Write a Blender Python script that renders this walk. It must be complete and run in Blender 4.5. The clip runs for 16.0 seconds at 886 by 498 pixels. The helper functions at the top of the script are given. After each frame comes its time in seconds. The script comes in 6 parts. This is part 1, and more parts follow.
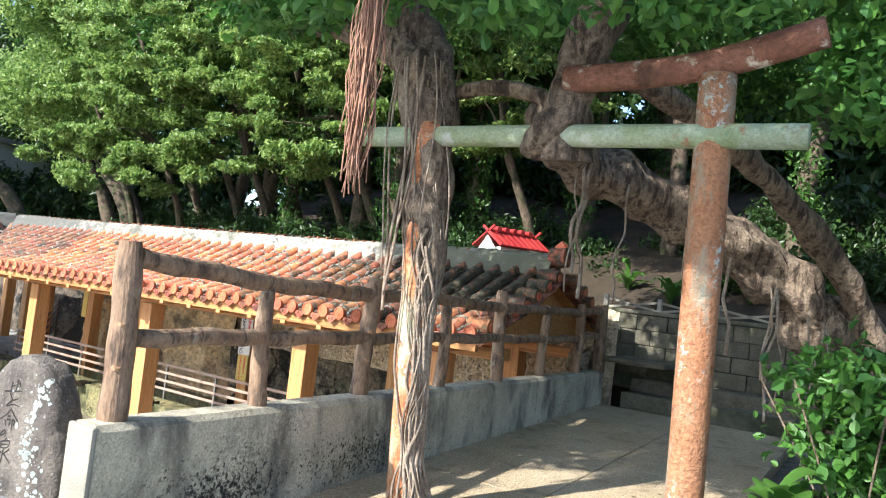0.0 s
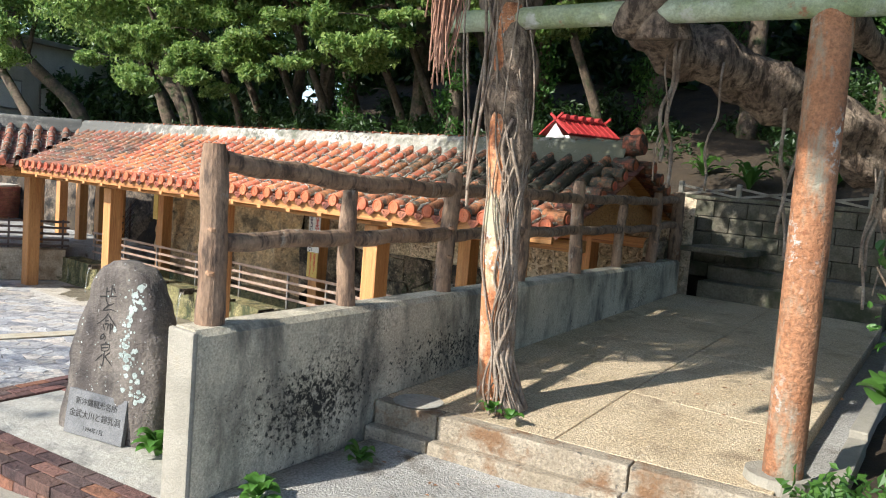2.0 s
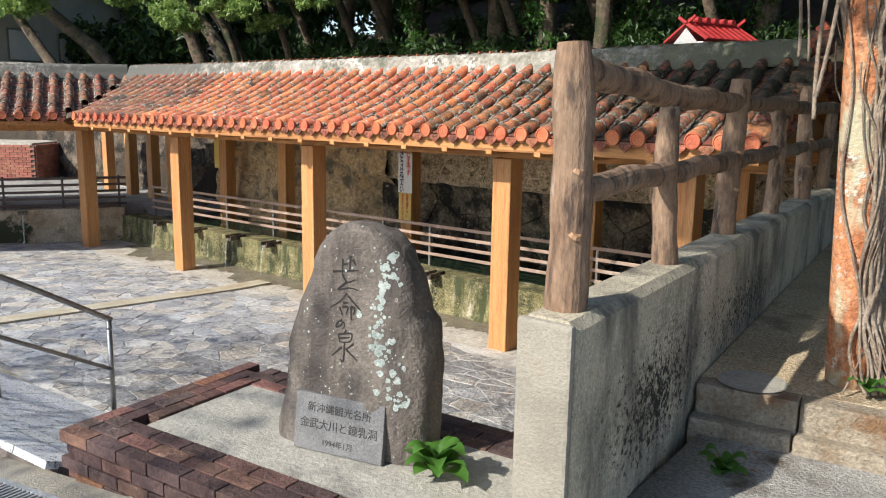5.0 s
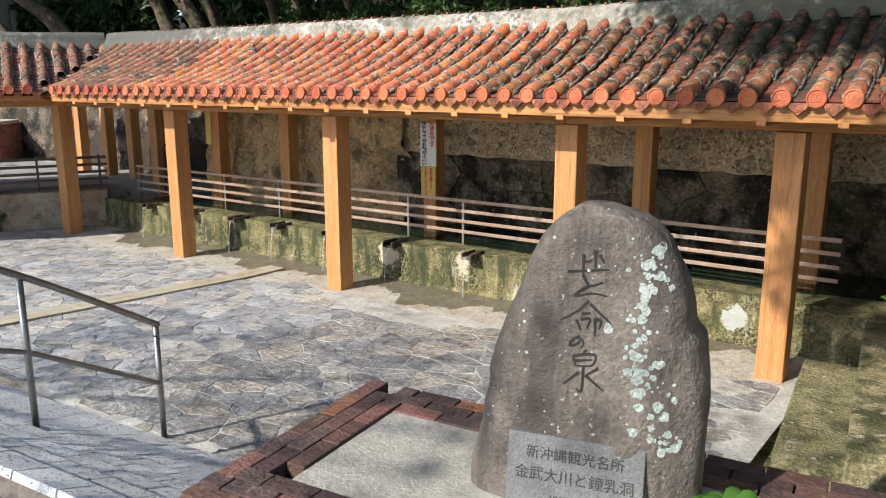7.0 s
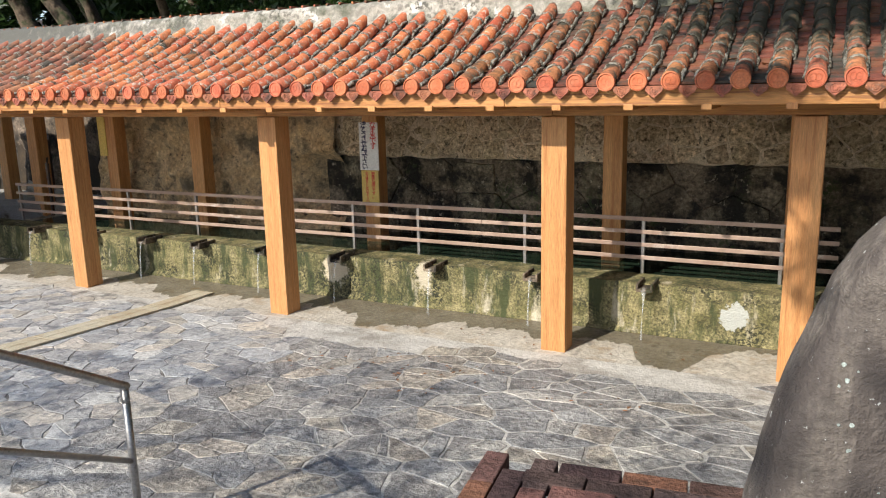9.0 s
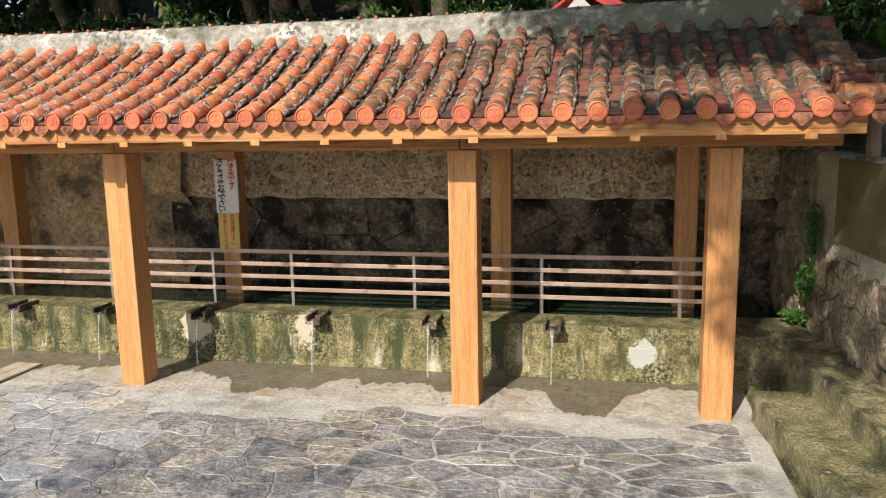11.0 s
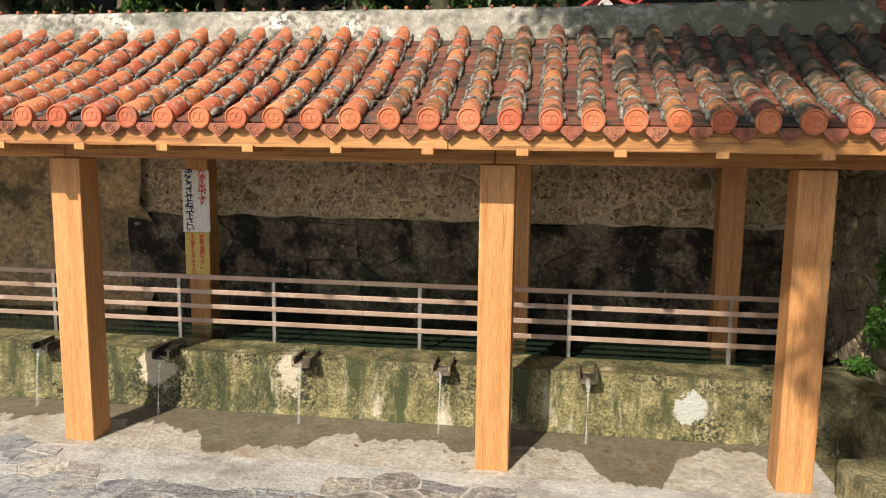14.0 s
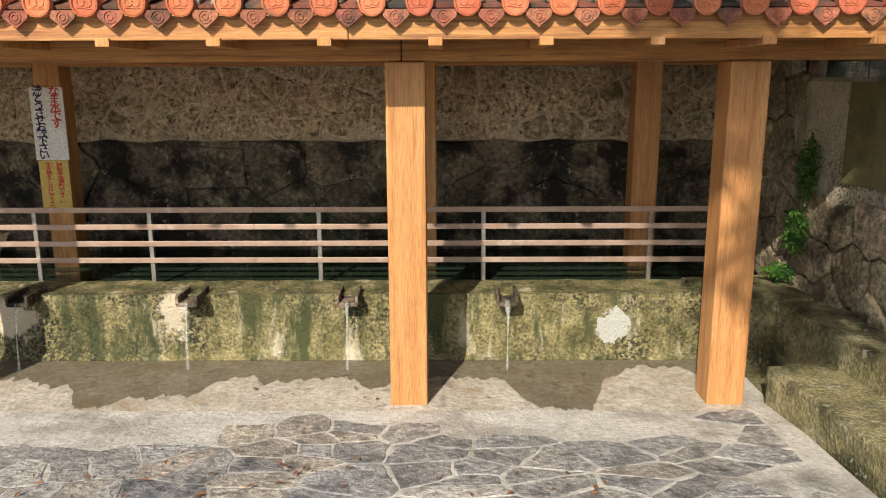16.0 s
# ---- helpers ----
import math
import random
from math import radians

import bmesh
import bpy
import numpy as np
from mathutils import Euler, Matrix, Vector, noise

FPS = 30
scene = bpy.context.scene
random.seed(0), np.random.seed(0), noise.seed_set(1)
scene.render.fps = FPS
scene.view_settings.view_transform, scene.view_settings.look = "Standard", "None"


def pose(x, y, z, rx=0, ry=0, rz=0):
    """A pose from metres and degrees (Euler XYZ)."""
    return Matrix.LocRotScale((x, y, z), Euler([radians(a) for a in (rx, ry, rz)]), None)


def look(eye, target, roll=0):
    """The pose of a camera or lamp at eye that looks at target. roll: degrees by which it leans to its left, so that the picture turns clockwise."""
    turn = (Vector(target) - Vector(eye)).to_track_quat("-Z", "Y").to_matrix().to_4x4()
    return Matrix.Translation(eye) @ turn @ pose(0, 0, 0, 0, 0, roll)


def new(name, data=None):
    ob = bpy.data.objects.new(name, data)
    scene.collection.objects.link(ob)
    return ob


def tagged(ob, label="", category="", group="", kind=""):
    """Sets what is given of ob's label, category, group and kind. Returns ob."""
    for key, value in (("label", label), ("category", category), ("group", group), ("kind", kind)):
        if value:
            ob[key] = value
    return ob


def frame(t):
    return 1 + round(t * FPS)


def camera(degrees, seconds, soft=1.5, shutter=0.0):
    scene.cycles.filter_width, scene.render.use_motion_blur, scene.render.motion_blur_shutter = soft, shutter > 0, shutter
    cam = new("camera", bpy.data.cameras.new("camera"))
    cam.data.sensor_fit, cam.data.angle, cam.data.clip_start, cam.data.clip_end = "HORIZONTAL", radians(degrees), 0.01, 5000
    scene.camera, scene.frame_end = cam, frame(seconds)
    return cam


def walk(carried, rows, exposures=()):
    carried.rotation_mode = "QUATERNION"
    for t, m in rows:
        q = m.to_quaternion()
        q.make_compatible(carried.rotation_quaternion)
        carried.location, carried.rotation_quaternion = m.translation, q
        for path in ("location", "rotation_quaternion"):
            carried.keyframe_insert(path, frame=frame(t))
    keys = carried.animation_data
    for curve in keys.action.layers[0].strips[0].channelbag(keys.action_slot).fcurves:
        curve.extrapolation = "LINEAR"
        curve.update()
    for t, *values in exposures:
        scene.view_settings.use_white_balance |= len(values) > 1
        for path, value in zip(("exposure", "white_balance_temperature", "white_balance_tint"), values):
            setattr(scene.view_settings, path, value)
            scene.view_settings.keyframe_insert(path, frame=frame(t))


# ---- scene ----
cam = camera(59.4, 16.0, soft=1.1)
METRES, EYE, TILT, LEAN, TURN = 8.0, 1.5, 0.0, 0.0, 34.9
ROWS = [
    (0.0, 0.0, 0.0, 0.0, -0.35, 3.07, -6.49),
    (0.5, 0.0111, -0.0024, -0.0001, 3.2, 0.3, -7.49),
    (1.0, 0.0107, -0.0003, 0.0006, 3.89, -3.28, -7.31),
    (1.5, 0.0013, 0.005, 0.0007, 3.74, -4.45, -6.42),
    (2.0, -0.0225, 0.0193, -0.0003, 3.71, -5.27, -4.67),
    (2.5, -0.0471, 0.0383, -0.0041, 6.38, -6.42, -3.65),
    (3.0, -0.0766, 0.0634, -0.0063, 8.72, -7.73, -2.64),
    (3.5, -0.111, 0.0831, -0.0081, 7.06, -8.32, -2.05),
    (4.0, -0.1414, 0.1051, -0.0117, 6.12, -8.19, -2.0),
    (4.5, -0.1748, 0.1281, -0.0133, 6.14, -8.62, -1.63),
    (5.0, -0.2087, 0.1493, -0.0171, 4.23, -10.31, -0.96),
    (7.5, -0.3732, 0.287, -0.0354, 0.57, -12.49, -0.25),
    (8.0, -0.401, 0.3207, -0.0404, 0.18, -12.98, -0.73),
    (8.5, -0.43, 0.347, -0.043, -2.48, -13.27, 0.53),
    (9.0, -0.455, 0.377, -0.044, -8.52, -12.11, 1.34),
    (9.5, -0.4752, 0.4077, -0.0449, -13.61, -8.86, 0.28),
    (12.0, -0.549, 0.542, -0.0552, -25.21, -9.95, 2.03),
    (12.5, -0.5499, 0.5692, -0.057, -25.87, -9.91, 2.11),
    (13.0, -0.5495, 0.597, -0.0591, -26.89, -9.79, 1.71),
    (13.5, -0.5418, 0.6259, -0.0586, -26.43, -7.63, -0.92),
    (14.0, -0.5412, 0.6465, -0.0626, -26.34, -8.06, -0.67),
    (14.5, -0.5447, 0.6608, -0.0669, -29.4, -11.06, 0.0),
    (15.0, -0.5396, 0.6768, -0.0767, -30.89, -11.36, -0.87),
    (15.5, -0.5267, 0.6986, -0.0848, -31.13, -11.71, -1.06),
    (16.0, -0.5196, 0.7158, -0.0952, -34.7, -12.45, 0.2),
]
walk_rows = [(t, pose(0, 0, EYE, TILT, LEAN, TURN) @ pose(METRES * x, METRES * y, METRES * z, 90 + pitch, roll, yaw)) for t, x, y, z, yaw, pitch, roll in ROWS]
walk(cam, walk_rows, [(0.0, 1.35, 5750, 8), (1.0, 1.08, 5800, 8), (2.0, 0.86, 5900, 9), (3.5, 0.58, 6000, 9), (5.0, 0.48, 6050, 10), (9.0, 0.375, 6150, 10), (12.0, 0.315, 6500, 10), (16.0, 0.28, 6600, 10)])

# ---- light ----
SUN_EL = radians(35)
SUN_DIR = Vector((0.31 * math.cos(SUN_EL), 0.95 * math.cos(SUN_EL), -math.sin(SUN_EL)))
world = bpy.data.worlds.new("sky")
scene.world = world
world.use_nodes = True
wn = world.node_tree
sky = wn.nodes.new("ShaderNodeTexSky")
sky.sky_type = "NISHITA"
sky.sun_disc = False
sky.sun_elevation = SUN_EL
sky.sun_rotation = math.atan2(-0.31, -0.95)
wn.nodes["Background"].inputs[1].default_value = 0.15
wn.links.new(sky.outputs[0], wn.nodes["Background"].inputs[0])
sun_data = bpy.data.lights.new("sun", "SUN")
sun_data.energy = 5.0
sun_data.angle = radians(0.6)
sun_data.color = (1.0, 0.91, 0.77)
sun = new("sun", sun_data)
sun.matrix_world = look((0, 0, 20), Vector((0, 0, 20)) + SUN_DIR)


# ---- materials ----
def mat(name, a, b, scale=3.0, rough=0.85, bump=0.3, fine=40.0, stain=None, stain2=None, metal=0.0, rnd=0.0, stretch=None, spec=0.4, island=0.0, ramp=(0.35, 0.65), speck=None, contrast=0.34, blots=(), pal=()):
    """Two tones mixed by broad noise, fine grain, and up to two stains: (colour, scale, low, high, stretch)."""
    m = bpy.data.materials.new(name)
    m.use_nodes = True
    n, l = m.node_tree.nodes, m.node_tree.links
    bsdf = n["Principled BSDF"]
    bsdf.inputs["Metallic"].default_value = metal
    bsdf.inputs["Specular IOR Level"].default_value = spec
    geo = n.new("ShaderNodeNewGeometry")
    def coords(st):
        mp = n.new("ShaderNodeMapping")
        mp.inputs["Scale"].default_value = st or (1, 1, 1)
        l.new(geo.outputs["Position"], mp.inputs["Vector"])
        return mp.outputs[0]
    def noise_tex(sc, st, detail=6.0, r=0.6):
        t = n.new("ShaderNodeTexNoise")
        t.inputs["Scale"].default_value = sc
        t.inputs["Detail"].default_value = detail
        t.inputs["Roughness"].default_value = r
        l.new(coords(st), t.inputs["Vector"])
        return t.outputs["Fac"]
    def ramped(src, lo, hi):
        r = n.new("ShaderNodeMapRange")
        r.inputs["From Min"].default_value = lo
        r.inputs["From Max"].default_value = hi
        l.new(src, r.inputs["Value"])
        return r.outputs[0]
    def mix(fac, c1, c2, kind="MIX"):
        x = n.new("ShaderNodeMix")
        x.data_type = "RGBA"
        x.blend_type = kind
        for sock, v in ((x.inputs[0], fac), (x.inputs[6], c1), (x.inputs[7], c2)):
            if isinstance(v, tuple):
                sock.default_value = (*v, 1.0)
            elif isinstance(v, float):
                sock.default_value = v
            else:
                l.new(v, sock)
        return x.outputs[2]
    col = mix(ramped(noise_tex(scale, stretch), *ramp), a, b)
    grain = noise_tex(fine, stretch, 3.0, 0.7)
    g = ramped(grain, 0.25, 0.75)
    gm = n.new("ShaderNodeMapRange")
    gm.inputs["To Min"].default_value = 1 - contrast
    gm.inputs["To Max"].default_value = 1 + contrast * 0.75
    l.new(g, gm.inputs["Value"])
    gc = n.new("ShaderNodeCombineColor")
    for i in range(3):
        l.new(gm.outputs[0], gc.inputs[i])
    col = mix(1.0, col, gc.outputs[0], "MULTIPLY")
    for st in (stain, stain2):
        if st:
            f = ramped(noise_tex(st[1], st[4] if len(st) > 4 else None, 8.0, 0.68), st[2], st[3])
            col = mix(f, col, st[0])
    if speck:
        f1 = ramped(noise_tex(speck[1], None, 5.0, 0.6), speck[2], speck[3])
        f2 = ramped(noise_tex(speck[4], None, 4.0, 0.7), speck[5], speck[6])
        mm = n.new("ShaderNodeMath")
        mm.operation = "MULTIPLY"
        mm.use_clamp = True
        l.new(f1, mm.inputs[0])
        l.new(f2, mm.inputs[1])
        col = mix(mm.outputs[0], col, speck[0])
    for colour, centre, radii, fs, lo, hi in blots:
        mp = n.new("ShaderNodeMapping")
        mp.inputs["Location"].default_value = [-c / r for c, r in zip(centre, radii)]
        mp.inputs["Scale"].default_value = [1 / r for r in radii]
        l.new(geo.outputs["Position"], mp.inputs["Vector"])
        ln = n.new("ShaderNodeVectorMath")
        ln.operation = "LENGTH"
        l.new(mp.outputs[0], ln.inputs[0])
        dd = n.new("ShaderNodeMath")
        dd.operation = "MULTIPLY_ADD"
        dd.inputs[1].default_value = -0.45
        dd.inputs[2].default_value = 0.45
        l.new(ln.outputs["Value"], dd.inputs[0])
        aa = n.new("ShaderNodeMath")
        aa.operation = "ADD"
        l.new(dd.outputs[0], aa.inputs[0])
        l.new(noise_tex(fs, None, 5.0, 0.7), aa.inputs[1])
        col = mix(ramped(aa.outputs[0], lo, hi), col, colour)
    if pal:
        cr = n.new("ShaderNodeValToRGB")
        cr.color_ramp.interpolation = "CONSTANT"
        for k, tone in enumerate(pal):
            el = cr.color_ramp.elements[0] if k == 0 else cr.color_ramp.elements.new(k / len(pal))
            el.color = (*tone, 1.0)
        while len(cr.color_ramp.elements) > len(pal):
            cr.color_ramp.elements.remove(cr.color_ramp.elements[-1])
        l.new(n.new("ShaderNodeObjectInfo").outputs["Random"] if rnd else geo.outputs["Random Per Island"], cr.inputs[0])
        col = mix(1.0, col, cr.outputs[0], "MULTIPLY")
    if rnd or island:
        src = n.new("ShaderNodeObjectInfo").outputs["Random"] if rnd else geo.outputs["Random Per Island"]
        amt = rnd or island
        hs = n.new("ShaderNodeHueSaturation")
        v = n.new("ShaderNodeMapRange")
        v.inputs["To Min"].default_value = 1 - amt
        v.inputs["To Max"].default_value = 1 + amt
        l.new(src, v.inputs["Value"])
        l.new(v.outputs[0], hs.inputs["Value"])
        h = n.new("ShaderNodeMath")
        h.operation = "MULTIPLY"
        h.inputs[1].default_value = 7.31
        l.new(src, h.inputs[0])
        fr = n.new("ShaderNodeMath")
        fr.operation = "FRACT"
        l.new(h.outputs[0], fr.inputs[0])
        hv = n.new("ShaderNodeMapRange")
        hv.inputs["To Min"].default_value = 0.5 - amt * 0.05
        hv.inputs["To Max"].default_value = 0.5 + amt * 0.05
        l.new(fr.outputs[0], hv.inputs["Value"])
        l.new(hv.outputs[0], hs.inputs["Hue"])
        l.new(col, hs.inputs["Color"])
        col = hs.outputs[0]
    l.new(col, bsdf.inputs["Base Color"])
    rr = n.new("ShaderNodeMapRange")
    rr.inputs["To Min"].default_value = max(0.02, rough - 0.12)
    rr.inputs["To Max"].default_value = min(1.0, rough + 0.12)
    l.new(g, rr.inputs["Value"])
    l.new(rr.outputs[0], bsdf.inputs["Roughness"])
    if bump:
        add = n.new("ShaderNodeMath")
        add.operation = "ADD"
        l.new(noise_tex(scale * 4, stretch), add.inputs[0])
        l.new(grain, add.inputs[1])
        bp = n.new("ShaderNodeBump")
        bp.inputs["Strength"].default_value = bump
        bp.inputs["Distance"].default_value = 0.02
        l.new(add.outputs[0], bp.inputs["Height"])
        l.new(bp.outputs[0], bsdf.inputs["Normal"])
    return m


def leaf_mat(name, a, b, trans=0.35):
    m = bpy.data.materials.new(name)
    m.use_nodes = True
    n, l = m.node_tree.nodes, m.node_tree.links
    bsdf = n["Principled BSDF"]
    geo = n.new("ShaderNodeNewGeometry")
    x = n.new("ShaderNodeMix")
    x.data_type = "RGBA"
    l.new(geo.outputs["Random Per Island"], x.inputs[0])
    x.inputs[6].default_value = (*a, 1)
    x.inputs[7].default_value = (*b, 1)
    l.new(x.outputs[2], bsdf.inputs["Base Color"])
    bsdf.inputs["Roughness"].default_value = 0.45
    tr = n.new("ShaderNodeBsdfTranslucent")
    l.new(x.outputs[2], tr.inputs["Color"])
    ms = n.new("ShaderNodeMixShader")
    ms.inputs[0].default_value = trans
    l.new(bsdf.outputs[0], ms.inputs[1])
    l.new(tr.outputs[0], ms.inputs[2])
    l.new(ms.outputs[0], n["Material Output"].inputs[0])
    return m


def water_mat(name, col, rough, alpha):
    m = bpy.data.materials.new(name)
    m.use_nodes = True
    n, l = m.node_tree.nodes, m.node_tree.links
    bsdf = n["Principled BSDF"]
    bsdf.inputs["Base Color"].default_value = (*col, 1)
    bsdf.inputs["Roughness"].default_value = rough
    bsdf.inputs["IOR"].default_value = 1.33
    bsdf.inputs["Alpha"].default_value = alpha
    t = n.new("ShaderNodeTexNoise")
    t.inputs["Scale"].default_value = 9
    bp = n.new("ShaderNodeBump")
    bp.inputs["Strength"].default_value = 0.15
    bp.inputs["Distance"].default_value = 0.02
    l.new(t.outputs[0], bp.inputs["Height"])
    l.new(bp.outputs[0], bsdf.inputs["Normal"])
    return m


# The blots at the terrace end paint moss and tree shade as one.
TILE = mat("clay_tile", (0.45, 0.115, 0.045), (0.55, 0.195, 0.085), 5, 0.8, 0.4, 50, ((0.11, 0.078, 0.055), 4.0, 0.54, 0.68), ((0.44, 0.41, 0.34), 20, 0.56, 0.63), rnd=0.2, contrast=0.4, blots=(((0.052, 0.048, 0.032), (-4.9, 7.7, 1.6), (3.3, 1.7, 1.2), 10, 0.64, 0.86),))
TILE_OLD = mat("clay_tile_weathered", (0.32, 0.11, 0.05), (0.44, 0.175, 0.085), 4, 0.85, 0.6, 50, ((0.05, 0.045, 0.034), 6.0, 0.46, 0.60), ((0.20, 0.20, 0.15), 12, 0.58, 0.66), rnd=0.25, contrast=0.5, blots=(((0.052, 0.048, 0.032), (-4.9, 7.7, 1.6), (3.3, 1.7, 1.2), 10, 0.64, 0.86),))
TILE_CAP = mat("clay_end_tile", (0.46, 0.115, 0.05), (0.54, 0.18, 0.09), 6, 0.75, 0.2, 70, ((0.2, 0.10, 0.07), 5.0, 0.58, 0.75), rnd=0.15)
TILE_PAN = mat("clay_pan_tile", (0.17, 0.065, 0.042), (0.27, 0.10, 0.062), 5, 0.9, 0.4, 50, ((0.06, 0.055, 0.045), 3, 0.45, 0.6), island=0.2)
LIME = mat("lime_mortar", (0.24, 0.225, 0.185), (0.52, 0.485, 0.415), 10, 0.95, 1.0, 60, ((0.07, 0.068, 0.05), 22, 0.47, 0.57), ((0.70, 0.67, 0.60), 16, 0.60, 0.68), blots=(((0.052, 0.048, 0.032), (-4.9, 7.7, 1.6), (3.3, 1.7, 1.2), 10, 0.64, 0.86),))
# Both ridge blots darken the plaster for mould and for tree shade.
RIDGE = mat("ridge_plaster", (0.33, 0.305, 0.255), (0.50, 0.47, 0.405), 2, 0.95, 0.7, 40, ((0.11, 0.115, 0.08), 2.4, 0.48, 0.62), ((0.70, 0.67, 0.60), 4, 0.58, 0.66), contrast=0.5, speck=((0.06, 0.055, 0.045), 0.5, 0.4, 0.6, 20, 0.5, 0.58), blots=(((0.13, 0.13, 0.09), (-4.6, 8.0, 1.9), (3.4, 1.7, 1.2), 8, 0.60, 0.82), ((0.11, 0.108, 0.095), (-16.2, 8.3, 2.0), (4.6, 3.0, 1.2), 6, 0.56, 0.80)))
WOOD = mat("stained_timber", (0.48, 0.222, 0.076), (0.59, 0.31, 0.118), 2.0, 0.5, 0.25, 24, ((0.33, 0.12, 0.035), 4, 0.52, 0.70, (8, 8, 0.30)), stretch=(7, 7, 0.4), rnd=0.06, contrast=0.42)
WOODH = mat("stained_timber_beam", (0.42, 0.185, 0.055), (0.54, 0.27, 0.09), 2.0, 0.55, 0.25, 24, ((0.20, 0.075, 0.028), 4, 0.50, 0.66, (0.3, 7, 11)), stretch=(0.4, 7, 9), rnd=0.08, contrast=0.42)
CONC = mat("aged_concrete", (0.43, 0.38, 0.28), (0.60, 0.54, 0.41), 2.6, 0.92, 0.6, 75, ((0.15, 0.138, 0.112), 3.0, 0.47, 0.64, (1, 1, 0.4)), ((0.07, 0.07, 0.06), 22, 0.62, 0.68), contrast=0.45, speck=((0.05, 0.046, 0.036), 1.1, 0.48, 0.70, 55, 0.46, 0.60), blots=(((0.022, 0.021, 0.017), (-3.18, 2.85, 0.25), (0.6, 1.15, 0.60), 34, 0.80, 0.91), ((0.03, 0.03, 0.025), (-3.25, 4.3, 0.35), (0.6, 2.2, 0.46), 40, 0.83, 0.93)))
CONC_PALE = mat("pale_concrete", (0.24, 0.22, 0.178), (0.34, 0.312, 0.256), 3, 0.92, 0.45, 80, ((0.24, 0.20, 0.14), 3, 0.55, 0.72), ((0.16, 0.15, 0.13), 40, 0.66, 0.7), contrast=0.22)
SLAB = mat("exposed_aggregate", (0.50, 0.385, 0.24), (0.60, 0.48, 0.32), 2.5, 0.9, 1.0, 70, ((0.28, 0.21, 0.135), 3, 0.54, 0.70), ((0.70, 0.62, 0.48), 50, 0.60, 0.66), contrast=0.7)
KERB = mat("worn_kerb", (0.25, 0.205, 0.145), (0.38, 0.325, 0.245), 3, 0.92, 0.8, 60, ((0.20, 0.115, 0.06), 4, 0.52, 0.64), ((0.10, 0.09, 0.075), 22, 0.6, 0.68), contrast=0.5)
STREET = mat("worn_street", (0.29, 0.278, 0.255), (0.41, 0.395, 0.365), 1.5, 0.92, 0.9, 70, ((0.40, 0.37, 0.32), 5, 0.58, 0.66), ((0.10, 0.08, 0.055), 2.3, 0.55, 0.68), contrast=0.6, speck=((0.42, 0.40, 0.36), 1.4, 0.5, 0.6, 45, 0.55, 0.6))
EARTH = mat("leaf_litter_earth", (0.026, 0.019, 0.012), (0.055, 0.038, 0.022), 3, 0.95, 0.9, 25, ((0.09, 0.062, 0.034), 14, 0.58, 0.68))
LOG = mat("bark_cast_concrete", (0.20, 0.122, 0.075), (0.32, 0.22, 0.145), 3.0, 0.82, 0.35, 30, ((0.075, 0.05, 0.036), 4, 0.50, 0.62, (4, 4, 1)), ((0.36, 0.32, 0.26), 7, 0.60, 0.70, (2, 2, 1)), stretch=(2.5, 1.2, 0.7), contrast=0.4)
CONC_MOSS = mat("mossy_block_concrete", (0.11, 0.098, 0.07), (0.18, 0.162, 0.12), 3, 0.92, 0.6, 50, ((0.05, 0.055, 0.03), 2, 0.48, 0.62), rnd=0.15, contrast=0.5)
MOSSY_DK = mat("dark_mossy_ledge", (0.20, 0.18, 0.08), (0.36, 0.32, 0.18), 5, 0.75, 0.9, 40, ((0.06, 0.062, 0.026), 3.5, 0.47, 0.6), ((0.46, 0.42, 0.32), 7, 0.59, 0.67), contrast=0.7)
PANEL = mat("olive_stained_panel", (0.13, 0.115, 0.05), (0.20, 0.17, 0.08), 2, 0.8, 0.3, 40, ((0.08, 0.08, 0.04), 2, 0.5, 0.66))
HOUSE = mat("tan_render", (0.48, 0.45, 0.40), (0.56, 0.53, 0.47), 2, 0.85, 0.2, 40)
LOG_CUT = mat("cut_log_end", (0.34, 0.19, 0.10), (0.40, 0.24, 0.14), 8, 0.8, 0.3, 60)
RUST = mat("rusted_pipe", (0.44, 0.155, 0.06), (0.56, 0.25, 0.115), 3, 0.8, 0.7, 50, ((0.44, 0.40, 0.27), 4.0, 0.52, 0.62, (1.6, 1.6, 0.5)), ((0.17, 0.055, 0.025), 9, 0.54, 0.66), speck=((0.50, 0.52, 0.46), 2.2, 0.46, 0.58, 34, 0.55, 0.62), contrast=0.5)
RUST_PALE = mat("lichen_covered_rusty_pipe", (0.27, 0.115, 0.052), (0.37, 0.185, 0.095), 3, 0.85, 0.7, 50, ((0.25, 0.235, 0.175), 4.5, 0.49, 0.62, (1.6, 1.6, 0.5)), ((0.19, 0.07, 0.032), 6, 0.57, 0.66), speck=((0.40, 0.44, 0.41), 2.2, 0.48, 0.60, 30, 0.53, 0.60), contrast=0.55)
RUST_PAINT = mat("mossy_painted_pipe", (0.25, 0.30, 0.15), (0.40, 0.44, 0.32), 4, 0.75, 0.4, 60, ((0.50, 0.50, 0.45), 5, 0.55, 0.65), ((0.30, 0.13, 0.07), 6, 0.62, 0.7))
RUST_DARK = mat("dark_rust", (0.18, 0.075, 0.045), (0.27, 0.125, 0.08), 4, 0.85, 0.7, 40, ((0.55, 0.47, 0.38), 7, 0.575, 0.64), ((0.09, 0.045, 0.03), 5, 0.55, 0.66), contrast=0.5)
BARK = mat("fig_bark", (0.17, 0.12, 0.085), (0.30, 0.23, 0.165), 5, 0.9, 1.0, 35, ((0.05, 0.035, 0.025), 6, 0.47, 0.6, (3, 3, 0.7)), contrast=0.6)
